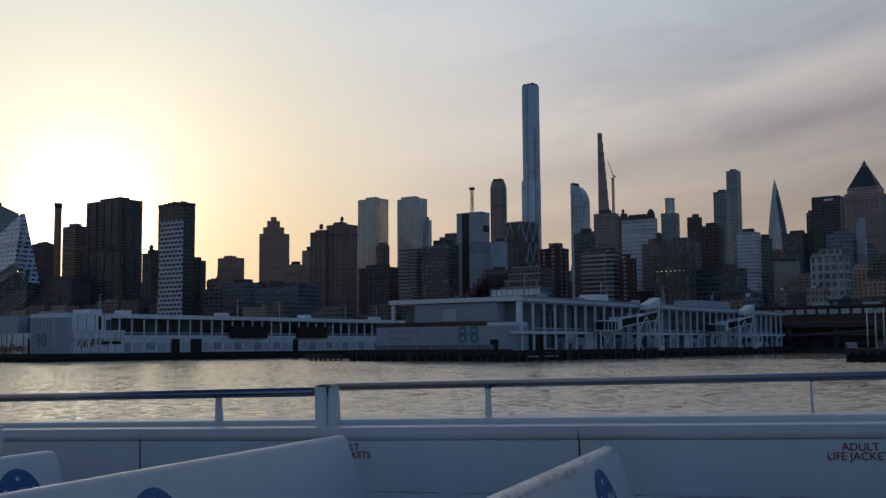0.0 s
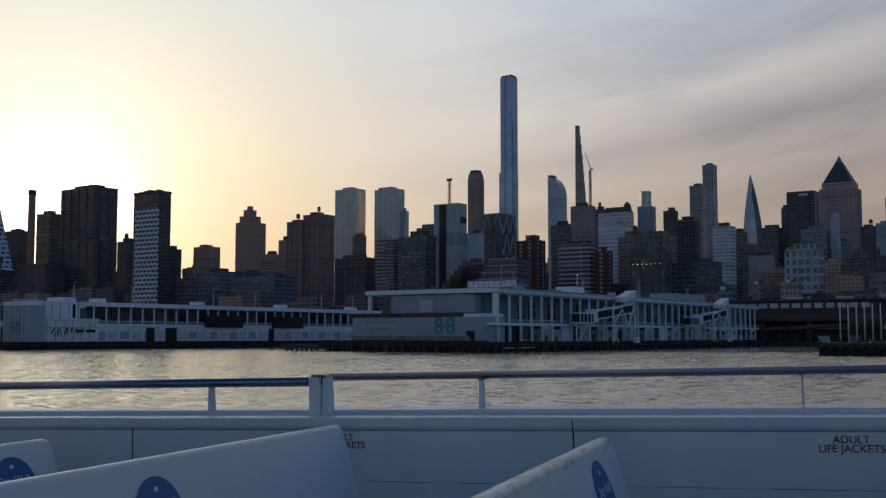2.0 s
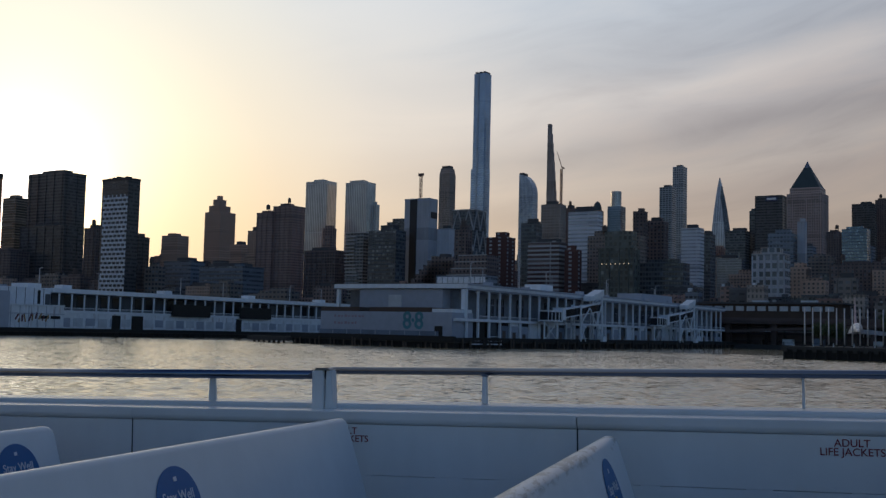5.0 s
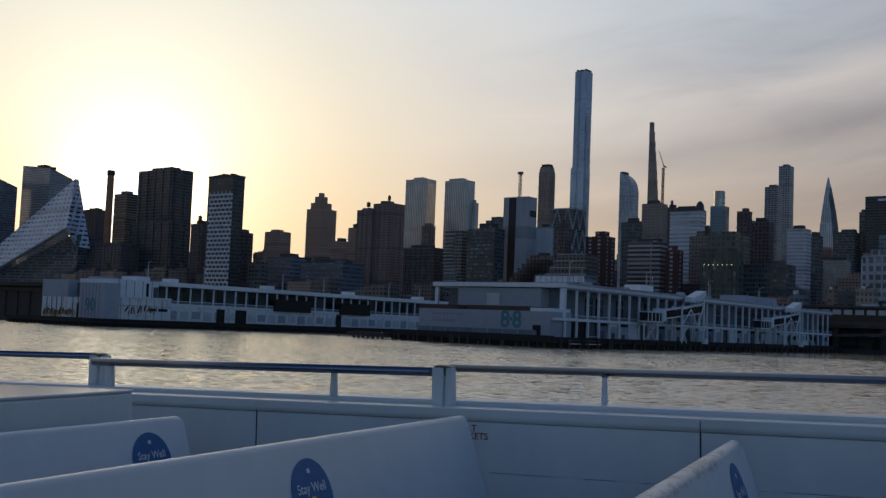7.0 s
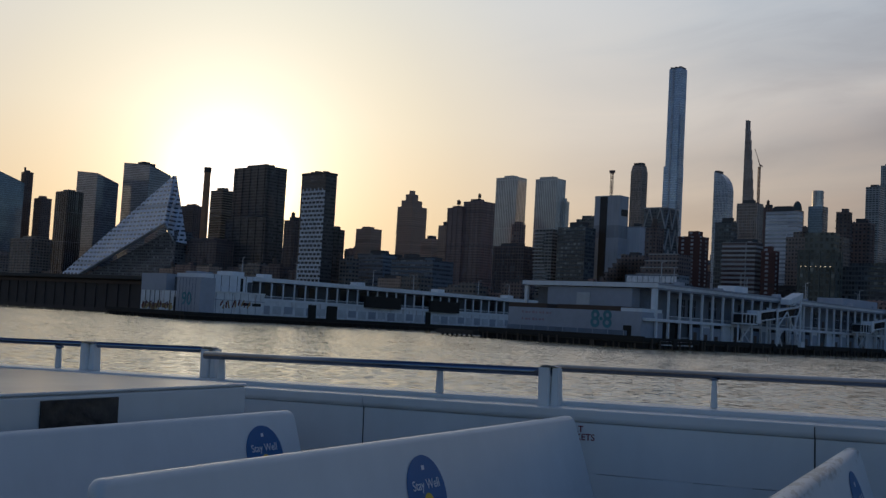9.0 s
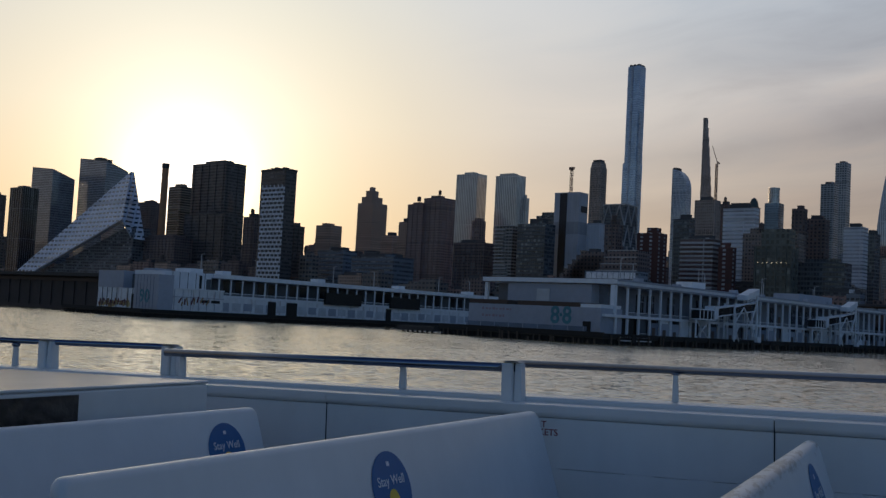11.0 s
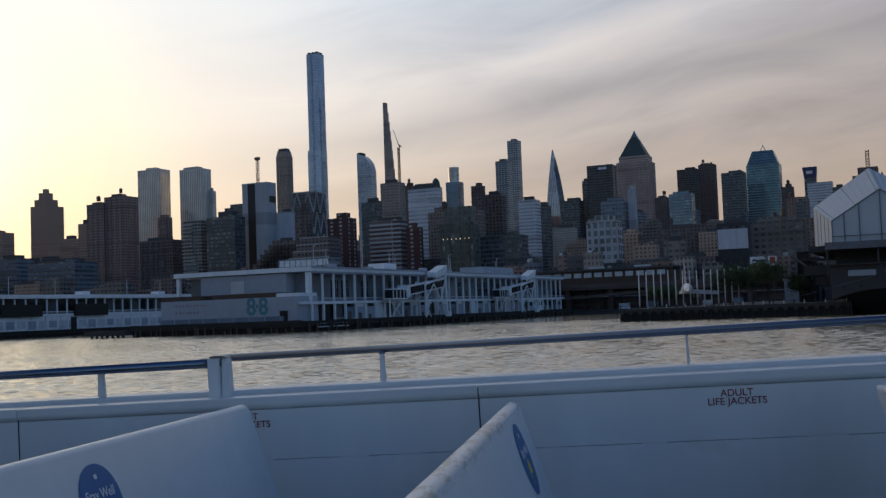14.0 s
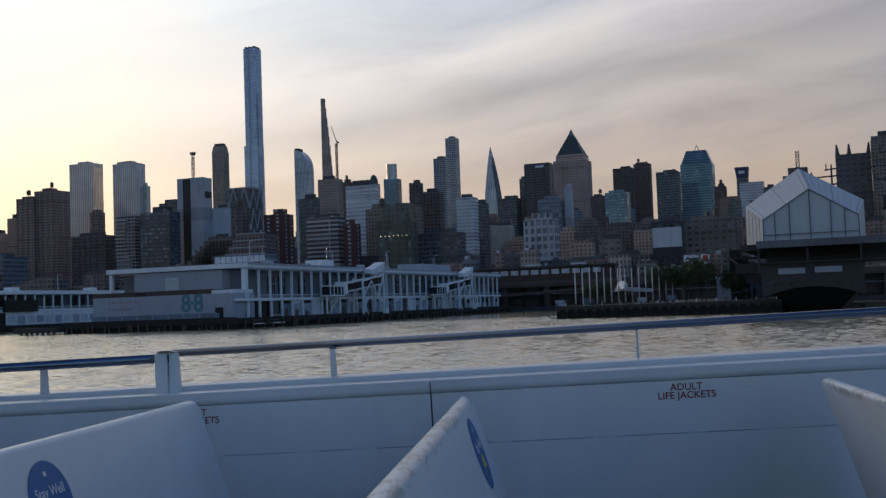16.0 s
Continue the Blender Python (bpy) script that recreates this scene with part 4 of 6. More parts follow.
for i in range(36):
    y = 344 + i * 8.3
    if col is None:
        bm = bmesh.new()
        box(bm, -0.4, 0.4, -0.36, 0.36, 10.3, 20.6)
        col = part("column", bm, PIER_WHITE, T1)
        col.location = (-212.4, y, 0)
        bm = bmesh.new()
        box(bm, -0.4, 0.4, -0.45, 0.45, 3.0, 9.3)
        low = part("pilaster", bm, PIER_WHITE, T1)
        low.location = (-212.2, y, 0)
    else:
        for src, x in ((col, -212.4), (low, -212.2)):
            c = new(src.name.split(".")[0], src.data)
            c.parent, c.location = T1, (x, y, 0)
for i in range(35):
    y = 344.6 + i * 8.3
    if i == 0:
        # near-black sheet paints the shade inside the cargo door
        part_box("cargo_opening", T1, PIER_DARK, -213.3, -212.8, 350.2, 358.6, 3, 9.2, label="dark sheet standing for the shaded cargo doorway")
        continue
    if i == 1:
        continue
    if i % 5 == 2:
        # a flat dark panel carries the shade of the open bay
        part_box("shutter", T1, SHADE, -213.7, -213.3, y, y + 7.3, 3.0, 9.3, label="dark panel coloured as a shadowed loading bay")
        part_box("guard_rail", T1, PIER_WHITE, -213.0, -212.8, y, y + 7.3, 4.0, 4.2)
    else:
        part_box("wall_panel", T1, PIER_GREY if i % 3 else PIER_BLUE if i % 2 else PIER_WHITE, -213.4, -212.7, y, y + 7.3, 3.0, 8.1)
        part_box("transom", T1, GLAZING if i % 2 else PIER_WHITE, -213.3, -212.85, y, y + 7.3, 8.1, 9.3)
    if i % 4 in (1, 3) or i in (4, 9, 14):
        part_box("door", T1, DOOR_BROWN, -212.72, -212.55, y + 2.4, y + 4.8, 3.0, 6.4 - (i % 3) * 0.6)
    if i % 3 == 0 or i in (4, 13, 22, 23):
        win = part_box("gallery_window", T1, GLAZING, -219.4, -219.2, y + 0.8, y + 6.4, 11.8, 18.2)
        for k in range(3):
            part_box("mullion", win, PIER_GREY, -219.2, -219.1, y + 2.1 + k * 1.4, y + 2.25 + k * 1.4, 11.8, 18.2)
        part_box("transom", win, PIER_GREY, -219.2, -219.1, y + 0.8, y + 6.4, 15.6, 15.8)
    elif i % 3 == 1:
        part_box("gallery_door", T1, DOOR_BROWN if i % 2 else PANEL_PALE, -219.4, -219.25, y + 2.0, y + 4.6, 10.3, 14.6)
    part_box("ceiling_beam", T1, PIER_GREY, -219.0, -211.8, y - 0.5, y - 0.1, 19.9, 20.8)
# the blind head block with the painted number
part_box("head_wall", T1, PIER_GREY, -275, -213, 335, 349.9, 3.0, 12.2)
part_box("skirt", T1, PIER_BLUE, -275.3, -218.5, 334.3, 334.9, 3.0, 5.6)
for i in range(9):
    part_box("fence_post", T1, PIER_GREY, -275 + i * 6.9, -274.7 + i * 6.9, 334.1, 334.28, 3.0, 5.7)
part_box("head_parapet", T1, RUST_BROWN, -275, -256, 335.2, 349, 12.2, 13.8)
part_box("head_parapet", T1, RUST_BROWN, -251, -222, 335.2, 349, 12.2, 13.8)
part_box("head_parapet", T1, PIER_WHITE, -222, -213, 335.3, 349, 12.2, 13.4)
part_box("upper_block", T1, PIER_GREY, -263, -223.5, 344.5, 352, 12.3, 20.6)
part_box("shutter", T1, PANEL_PALE, -248.6, -242.4, 344.2, 344.5, 14.2, 18.6)
part_box("upper_column", T1, PIER_WHITE, -274.5, -273.0, 344, 345.2, 12.2, 20.6)
part_box("upper_column", T1, PIER_WHITE, -214.4, -212.6, 343.4, 344.6, 10.8, 20.6)
# doorway drawn as a dark sheet, its inner shade in the colour
part_box("doorway", T1, PIER_DARK, -220.4, -217.0, 334.75, 334.98, 3.0, 7.4)
for text, x in (("8", -233.0), ("·", -230.3), ("8", -227.6)):
    letters(text, 8.4, "painted_number", TEAL, T1, pose(x, 334.9, 8.9, 90, 0, 0), 0.05, label="teal painted number", bold=0.02)
for z, w in ((10.4, 15), (7.9, 12)):
    for i in range(int(w / 1.6)):
        part_box("faded_letter", T1, RED_FADED, -268 + i * 1.7, -267.2 + i * 1.7 + 0.4 * (i % 2), 334.93, 334.97, z - 0.35, z + 0.35 + 0.2 * (i % 3 == 0))
for i in range(10):
    for z in (1.4, 2.6):
        part_box("fender_light", q, SIGN_WHITE, -205.9, -205.6, 336 + i * 2.4, 337.8 + i * 2.4, z, z + 0.35)
part_box("roof_plant", T1, PIER_GREY, -240, -226, 545, 590, 22.8, 27.0, label="pale rooftop plant room")
part_box("roof_plant", T1, PIER_WHITE, -232, -224, 425, 437, 22.8, 26.0)
for k in range(6):
    part_box("roof_unit", T1, PIER_GREY, -222 - (k % 2) * 6, -219 - (k % 2) * 6, 372 + k * 42, 375 + k * 42, 22.8, 24.4)
for k in range(9):
    part_box("end_window", T1, GLAZING, -212.65, -212.5, 580 + k * 6.4, 583.6 + k * 6.4, 6.2, 8.2)


def boarding_bridge(y, flip):
    """A steel gangway tower with a glazed tunnel and cross-braced legs."""
    t = thing("boarding_bridge", city(-205.5, y), "white steel passenger boarding bridge with cross-braced legs", "boarding bridge", "boarding bridges along the pier")
    z0 = 3.0
    for a in (0, 22):
        for x in (-4.5, 0):
            bm = bmesh.new()
            tube(bm, (x, a, z0), (x, a, 24 if a == 22 else 19), 0.5, 6)
            part("leg", bm, PIER_WHITE, t)
    for a, b in (((0, 0, 10.5), (0, 22, 10.5)), ((0, 0, 17.5), (0, 22, 21.0)), ((0, 0, 10.5), (0, 9, 17.8)), ((0, 9, 17.8), (0, 16, 10.5)), ((0, 16, 10.5), (0, 22, 20.5)),
                 ((0, 0, 3.2), (0, 5, 10.5)), ((0, 5, 3.2), (0, 0, 10.5)), ((0, 22, 3.2), (0, 17, 10.5)), ((-4.5, 22, 24), (0, 22, 24)), ((0, 22, 24), (0, 14, 20.5)), ((0, 14, 24), (0, 22, 24))):
        bm = bmesh.new()
        tube(bm, a, b, 0.34, 5)
        part("brace", bm, PIER_WHITE, t)
    for i in range(8):
        bm = bmesh.new()
        tube(bm, (0, i * 2.75, 9.0), (0, i * 2.75 + 1.4, 10.5), 0.16, 4)
        tube(bm, (0, i * 2.75 + 1.4, 10.5), (0, i * 2.75 + 2.75, 9.0), 0.16, 4)
        part("truss_web", bm, PIER_WHITE, t)
    bm = bmesh.new()
    prism(bm, [(-4, -16 * flip, 12.8), (-0.8, -16 * flip, 12.8), (-0.8, 22, 16.6), (-4, 22, 16.6)], [(-4, -16 * flip, 16.4), (-0.8, -16 * flip, 16.4), (-0.8, 22, 20.2), (-4, 22, 20.2)])
    tunnel = part("tunnel", bm, GLAZING, t, "glazed boarding tunnel")
    for dz in (0, 3.5):
        bm = bmesh.new()
        prism(bm, [(-4.2, -16 * flip, 12.6 + dz), (-0.6, -16 * flip, 12.6 + dz), (-0.6, 22, 16.4 + dz), (-4.2, 22, 16.4 + dz)],
              [(-4.2, -16 * flip, 13.1 + dz), (-0.6, -16 * flip, 13.1 + dz), (-0.6, 22, 16.9 + dz), (-4.2, 22, 16.9 + dz)])
        part("tunnel_edge", bm, PIER_WHITE, tunnel)
    part_box("cab", t, PIER_WHITE, -4.6, 0.2, -17 * flip - 1, -15 * flip, 12.0, 17.2)
    landing = part_box("landing", t, GLAZING, -4.3, -0.5, -30, -17, 11.6, 15.2, label="level glazed landing of the bridge")
    for z in (11.2, 15.2):
        part_box("landing_edge", landing, PIER_WHITE, -4.6, -0.2, -30.3, -16.7, z, z + 0.5)
    for k in range(5):
        part_box("landing_post", landing, PIER_WHITE, -0.5, -0.25, -30.2 + k * 3.3, -29.9 + k * 3.3, 11.6, 15.3)
    for k in (-29.5, -18.0):
        bm = bmesh.new()
        tube(bm, (-2.4, k, 3.0), (-2.4, k, 11.4), 0.4, 6)
        part("leg", bm, PIER_WHITE, t)
    bm = bmesh.new()
    tube(bm, (-2.4, -29.5, 3.2), (-2.4, -18.0, 11.0), 0.22, 5)
    tube(bm, (-2.4, -18.0, 3.2), (-2.4, -29.5, 11.0), 0.22, 5)
    part("brace", bm, PIER_WHITE, t)
    bm = bmesh.new()
    prism(bm, [(-4.6, 12, 21.0), (0.3, 12, 21.0), (0.3, 23.5, 24.2), (-4.6, 23.5, 24.2)], [(-4.6, 12, 23.2), (0.3, 12, 23.2), (0.3, 23.5, 26.6), (-4.6, 23.5, 26.6)])
    part("hoist_house", bm, PIER_WHITE, t)
    part_box("drive_unit", t, PIER_WHITE, -1.5, 1.5, 20.5, 24, 3.0, 5.4)


boarding_bridge(428, 1)
boarding_bridge(548, 1)

# the farther pier with its long colonnade
q2 = quay("pier_farther", -470, -405, 270, 645, 2.6)
# added dark beams widen the shadow band on this quay too
part_box("kerb_beam", q2, PIER_DARK, -470.3, -404.7, 269.5, 270.5, 2.0, 3.5)
part_box("kerb_beam", q2, PIER_DARK, -405.5, -404.6, 270.5, 645, 2.0, 3.4)
T2 = thing("passenger_terminal", city(0, 0) @ Matrix.Diagonal((1, 1, 1.09, 1)), "long white pier shed with stained walls and an open gallery", "terminal building")
# core wall coloured dark as the shaded depth of the gallery
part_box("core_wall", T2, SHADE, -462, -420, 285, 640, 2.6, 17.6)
part_box("roof", T2, PIER_WHITE, -464, -411.5, 312, 640, 17.8, 19.6, label="flat white roof with a fascia")
part_box("gallery_floor", T2, PIER_WHITE, -421, -411.7, 312, 640, 9.6, 10.6)
part_box("gallery_rail", T2, PIER_WHITE, -411.9, -411.75, 316, 640, 11.5, 11.75)
part_box("gallery_rail", T2, PIER_GREY, -411.9, -411.78, 316, 640, 11.0, 11.15)
part_box("low_wall", T2, STAINED, -420.2, -412.0, 284, 640, 2.6, 9.6)
bm = bmesh.new()
box(bm, -0.34, 0.34, -0.28, 0.28, 10.6, 17.8)
col2 = part("column", bm, PIER_WHITE, T2)
col2.location = (-412.4, 316, 0)
for i in range(1, 46):
    c = new("column", col2.data)
    c.parent, c.location = T2, (-412.4, 316 + i * 7.0, 0)
for i in range(45):
    y = 317 + i * 7.0
    part_box("wall_panel", T2, PANEL_PALE if i % 2 else PIER_GREY, -412.0, -411.85, y, y + 5.2, 3.6 + (i % 3) * 0.3, 7.4)
    part_box("gallery_window", T2, GLAZING if i % 3 else SHADE, -419.98, -419.8, y + 0.6, y + 5.8, 11.6, 16.8)
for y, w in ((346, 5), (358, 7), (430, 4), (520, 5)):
    # open doors shown by dark sheets coloured as the shade within
    part_box("opening", T2, PIER_DARK, -411.9, -411.6, y, y + w, 2.6, 9.0, label="dark sheet standing for a shaded doorway")
for y, w in ((383, 26), (432, 24)):
    part_box("tarpaulin", T2, PIER_DARK, -411.6, -410.2, y, y + w, 9.4, 15.0, label="dark sagging tarpaulin over the gallery")
# the head: blocks of different heights, the number and the scrawled corner
part_box("head_wall", T2, STAINED, -458, -424.5, 280.5, 300, 2.6, 11.5)
part_box("head_block", T2, PIER_GREY, -458, -437, 280.3, 300, 11.5, 18.8)
part_box("head_block", T2, PIER_WHITE, -437, -413, 286, 311.8, 9.6, 19.4)
part_box("head_block", T2, PIER_GREY, -424.4, -405.8, 278, 286, 2.6, 17.4, label="grey plank-clad corner block")
part_box("head_block", T2, STAINED, -412.2, -408.5, 286.2, 316, 2.6, 12.0)
# the shade in this doorway is a flat dark sheet
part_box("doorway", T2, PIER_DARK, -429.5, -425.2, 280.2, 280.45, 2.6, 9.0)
# dark sheet laid on the block as the shade of a recess
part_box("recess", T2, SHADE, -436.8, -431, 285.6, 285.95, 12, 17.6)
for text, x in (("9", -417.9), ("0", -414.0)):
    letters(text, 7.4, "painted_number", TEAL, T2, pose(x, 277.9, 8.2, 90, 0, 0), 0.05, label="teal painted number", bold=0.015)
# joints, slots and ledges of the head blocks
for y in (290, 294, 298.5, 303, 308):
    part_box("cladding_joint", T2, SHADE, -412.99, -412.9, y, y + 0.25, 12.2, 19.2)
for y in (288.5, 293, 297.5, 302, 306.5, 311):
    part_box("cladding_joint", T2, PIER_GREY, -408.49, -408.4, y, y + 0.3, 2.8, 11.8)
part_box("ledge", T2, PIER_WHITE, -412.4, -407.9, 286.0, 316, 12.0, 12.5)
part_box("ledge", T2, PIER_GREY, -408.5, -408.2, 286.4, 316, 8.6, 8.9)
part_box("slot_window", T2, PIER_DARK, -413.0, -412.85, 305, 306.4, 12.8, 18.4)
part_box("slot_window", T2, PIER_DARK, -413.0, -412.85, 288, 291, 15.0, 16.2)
# another shade-coloured sheet in place of a hollow
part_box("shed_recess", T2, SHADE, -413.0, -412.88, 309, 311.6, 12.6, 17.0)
part_box("roof_unit", T2, PIER_WHITE, -428, -416, 302, 309, 19.4, 21.3)
part_box("roof_unit", T2, PIER_GREY, -433, -424, 288, 297, 19.4, 20.4)
for x in (-454, -450, -446, -442, -433, -429):
    part_box("cladding_joint", T2, SHADE, x, x + 0.25, 280.25, 280.48, 2.8, 11.4)
for x in (-422, -419.5, -417, -414.5, -412, -409.5):
    part_box("plank_joint", T2, PIER_BLUE, x, x + 0.16, 277.9, 278.0, 2.8, 17.2)
SCRAWL = [plain("scrawl paint dark red", (0.16, 0.05, 0.05), 0.8), plain("scrawl paint ochre", (0.38, 0.24, 0.12), 0.8), plain("scrawl paint yellow", (0.55, 0.42, 0.2), 0.8)]
rng = random.Random(3)
for k in range(9):
    ring = [(math.cos(a) * (1 + 0.25 * math.sin(3 * a + k)), math.sin(a) * (1 + 0.2 * math.cos(2 * a + k))) for a in (2 * math.pi * i / 14 for i in range(14))]
    x, z, r = -455.5 + k * 2.9, 3.9 + rng.uniform(0, 1.4), rng.uniform(1.0, 1.7)
    bm = bmesh.new()
    prism(bm, [(x + r * a, 280.42, z + r * 0.85 * b) for a, b in ring], [(x + r * a, 280.38, z + r * 0.85 * b) for a, b in ring])
    part("scrawl", bm, SCRAWL[2 if k % 3 else 1], T2)
for k in range(16):
    bm = bmesh.new()
    x, z = -456 + k * 1.55, 3.2 + rng.uniform(0, 1.2)
    tube(bm, (x, 280.4, z), (x + rng.uniform(-1, 1.4), 280.4, z + rng.uniform(1.2, 3.2)), 0.35, 5)
    tube(bm, (x, 280.4, z + 1.5), (x + 1.4, 280.4, z + 1.5 + rng.uniform(-0.6, 0.6)), 0.3, 5)
    part("scrawl", bm, SCRAWL[k % 2], T2)
for k in range(10):
    bm = bmesh.new()
    y, z = 291 + k * 1.7, 6.0 + rng.uniform(-1, 1.5)
    tube(bm, (-408.4, y, z), (-408.4, y + rng.uniform(-1, 1.5), z + rng.uniform(1.5, 3.4)), 0.35, 5)
    part("scrawl", bm, SCRAWL[k % 2], T2)
for y in (303, 309):
    part_box("vent_slot", T2, PIER_DARK, -408.45, -408.3, y, y + 5, 6.8, 8.0)
for k in range(5):
    part_box("roof_unit", T2, PIER_WHITE, -424, -418, 322 + k * 62, 327 + k * 62, 19.6, 21.4)
for i in range(8):
    street_lamp(city(-228 - (i % 2) * 14, 372 + i * 33, 24.4, 180 if i % 2 else 0))
for i in range(7):
    street_lamp(city(-430 - (i % 2) * 12, 318 + i * 44, 21.36, 180 if i % 2 else 0))

FLAG = thing("flag", city(-262, 560, 24.1), "small red and white flag on the terminal roof", "flag")
bm = bmesh.new()
tube(bm, (0, 0, 0), (0, 0, 7.5), 0.14, 6)
part("pole", bm, STEEL_PALE, FLAG)
bm = bmesh.new()
prism(bm, [(0.1, -0.03, 5.0), (1.6, 0.2, 4.4), (3.2, -0.03, 4.7), (3.2, 0.03, 4.7), (1.6, 0.26, 4.4), (0.1, 0.03, 5.0)],
      [(0.1, -0.03, 7.3), (1.6, 0.2, 6.8), (3.2, -0.03, 7.0), (3.2, 0.03, 7.0), (1.6, 0.26, 6.8), (0.1, 0.03, 7.3)])
part("cloth", bm, plain("faded red cloth", (0.4, 0.13, 0.13), 0.8), FLAG)

# dark shed on the next pier
SHED_WALL = plain("soot-brown shed wall", (0.055, 0.045, 0.042), 0.85, size=8, vary=0.4)
S3 = thing("pier_shed", city(0, 0), "long dark unlit pier shed with low arches", "shed")
part_box("wall", S3, SHED_WALL, -900, -520, 332, 640, -3, 19.2)
part_box("roof", S3, CONCRETE, -902, -518, 328, 640, 19.2, 21.2)
for i in range(30):
    part_box("bay_post", S3, SHED_WALL, -895 + i * 12.6, -894 + i * 12.6, 331.3, 331.95, 2, 17)
part_box("girder", S3, RUST_BROWN, -900, -520, 330.8, 331.3, 16.4, 18.2)

# ---- riverside road on piers, depot ----
ROAD_BROWN = plain("rusty brown road structure", (0.12, 0.088, 0.078), 0.85, size=6, vary=0.4)
HW = thing("elevated_road", city(0, 0), "dark elevated riverside road on concrete columns", "elevated road")
part_box("deck", HW, ROAD_BROWN, -420, 120, 646, 664, 15.0, 17.2)
part_box("parapet", HW, ROAD_BROWN, -420, 120, 645.4, 646, 16.4, 18.6)
for i in range(18):
    part_box("column", HW, ROAD_BROWN, -410 + i * 28, -407 + i * 28, 648, 652, 2, 15.0)
bm = bmesh.new()
prism(bm, [(-240, 641, 8), (-120, 641, 14), (-120, 645, 14), (-240, 645, 8)], [(-240, 641, 9.4), (-120, 641, 15.4), (-120, 645, 15.4), (-240, 645, 9.4)])
part("ramp", bm, ROAD_BROWN, HW)
UNDER = thing("riverside_wall", city(0, 0), "stained brown wall with girders under the riverside road", "wall")
part_box("wall", UNDER, ROAD_BROWN, -404, 110, 654, 656, 0, 14.8)
for i in range(46):
    part_box("pier", UNDER, SHED_WALL, -400 + i * 11, -398.6 + i * 11, 652.6, 654, 1, 14.8)
for z, h, y in ((4.2, 0.7, 651.6), (8.6, 0.9, 651.2), (12.6, 0.6, 651.6)):
    part_box("girder", UNDER, SHED_WALL, -404, 110, y, y + 0.6, z, z + h)
part_box("service_pipe", UNDER, PANEL_PALE, -300, 60, 650.9, 651.15, 10.4, 10.65)
for i in range(9):
    x = -196 + i * 17
    part_box("hut", UNDER, (RUST_BROWN, PANEL_PALE, PIER_BLUE)[i % 3], x, x + 5 + i % 4, 646.5, 650.5, 2.6, 5.4 + (i % 3) * 0.7)
DEPOT = thing("depot", city(0, 0), "low brown depot with a row of pale clerestory windows", "depot")
part_box("wall", DEPOT, RUST_BROWN, -246, -150, 668, 690, 2, 27.5)
part_box("roof", DEPOT, ROOF, -248, -148, 666, 692, 27.5, 28.6)
for i in range(13):
    part_box("window", DEPOT, PANEL_PALE, -241 + i * 6.8, -236 + i * 6.8, 667.6, 667.98, 23.2, 26.2)
for a in (-205, -175):
    part_box("roof_unit", DEPOT, PANEL_PALE, a, a + 9, 672, 678, 28.6, 30.0)

# ---- park pier with the jet, flag poles and trees ----
P86 = quay("park_pier", -95, -24, 342, 640, 4.0)
part_box("rail", P86, STEEL_DARK, -94.6, -24.4, 342.3, 342.5, 4.9, 5.0)
for i in range(24):
    part_box("rail_post", P86, PANEL_PALE if i % 2 else STEEL_DARK, -94.5 + i * 3.0, -94.2 + i * 3.0, 342.3, 342.55, 4.0, 5.2)
    part_box("tie_beam", P86, CONCRETE, -94.5 + i * 3.0, -93.3 + i * 3.0, 341.7, 342.2, 2.2, 3.4)
POLE = plain("pale flag pole paint", (0.8, 0.74, 0.68), 0.5)
for i in range(15):
    t = thing("flag_pole", city(-94 + i * 2.0, 366 + i * 2.4, 4.0), "tall bare white flag pole on the park pier", "flag pole", "flag poles on the park pier")
    bm = bmesh.new()
    tube(bm, (0, 0, 0), (0, 0, 12.9), 0.26, 8, 0.18)
    part("pole", bm, POLE, t, smooth=True)
    bm = bmesh.new()
    tube(bm, (0, 0, 0), (0, 0, 0.5), 0.4, 8)
    part("base", bm, CONCRETE, t)


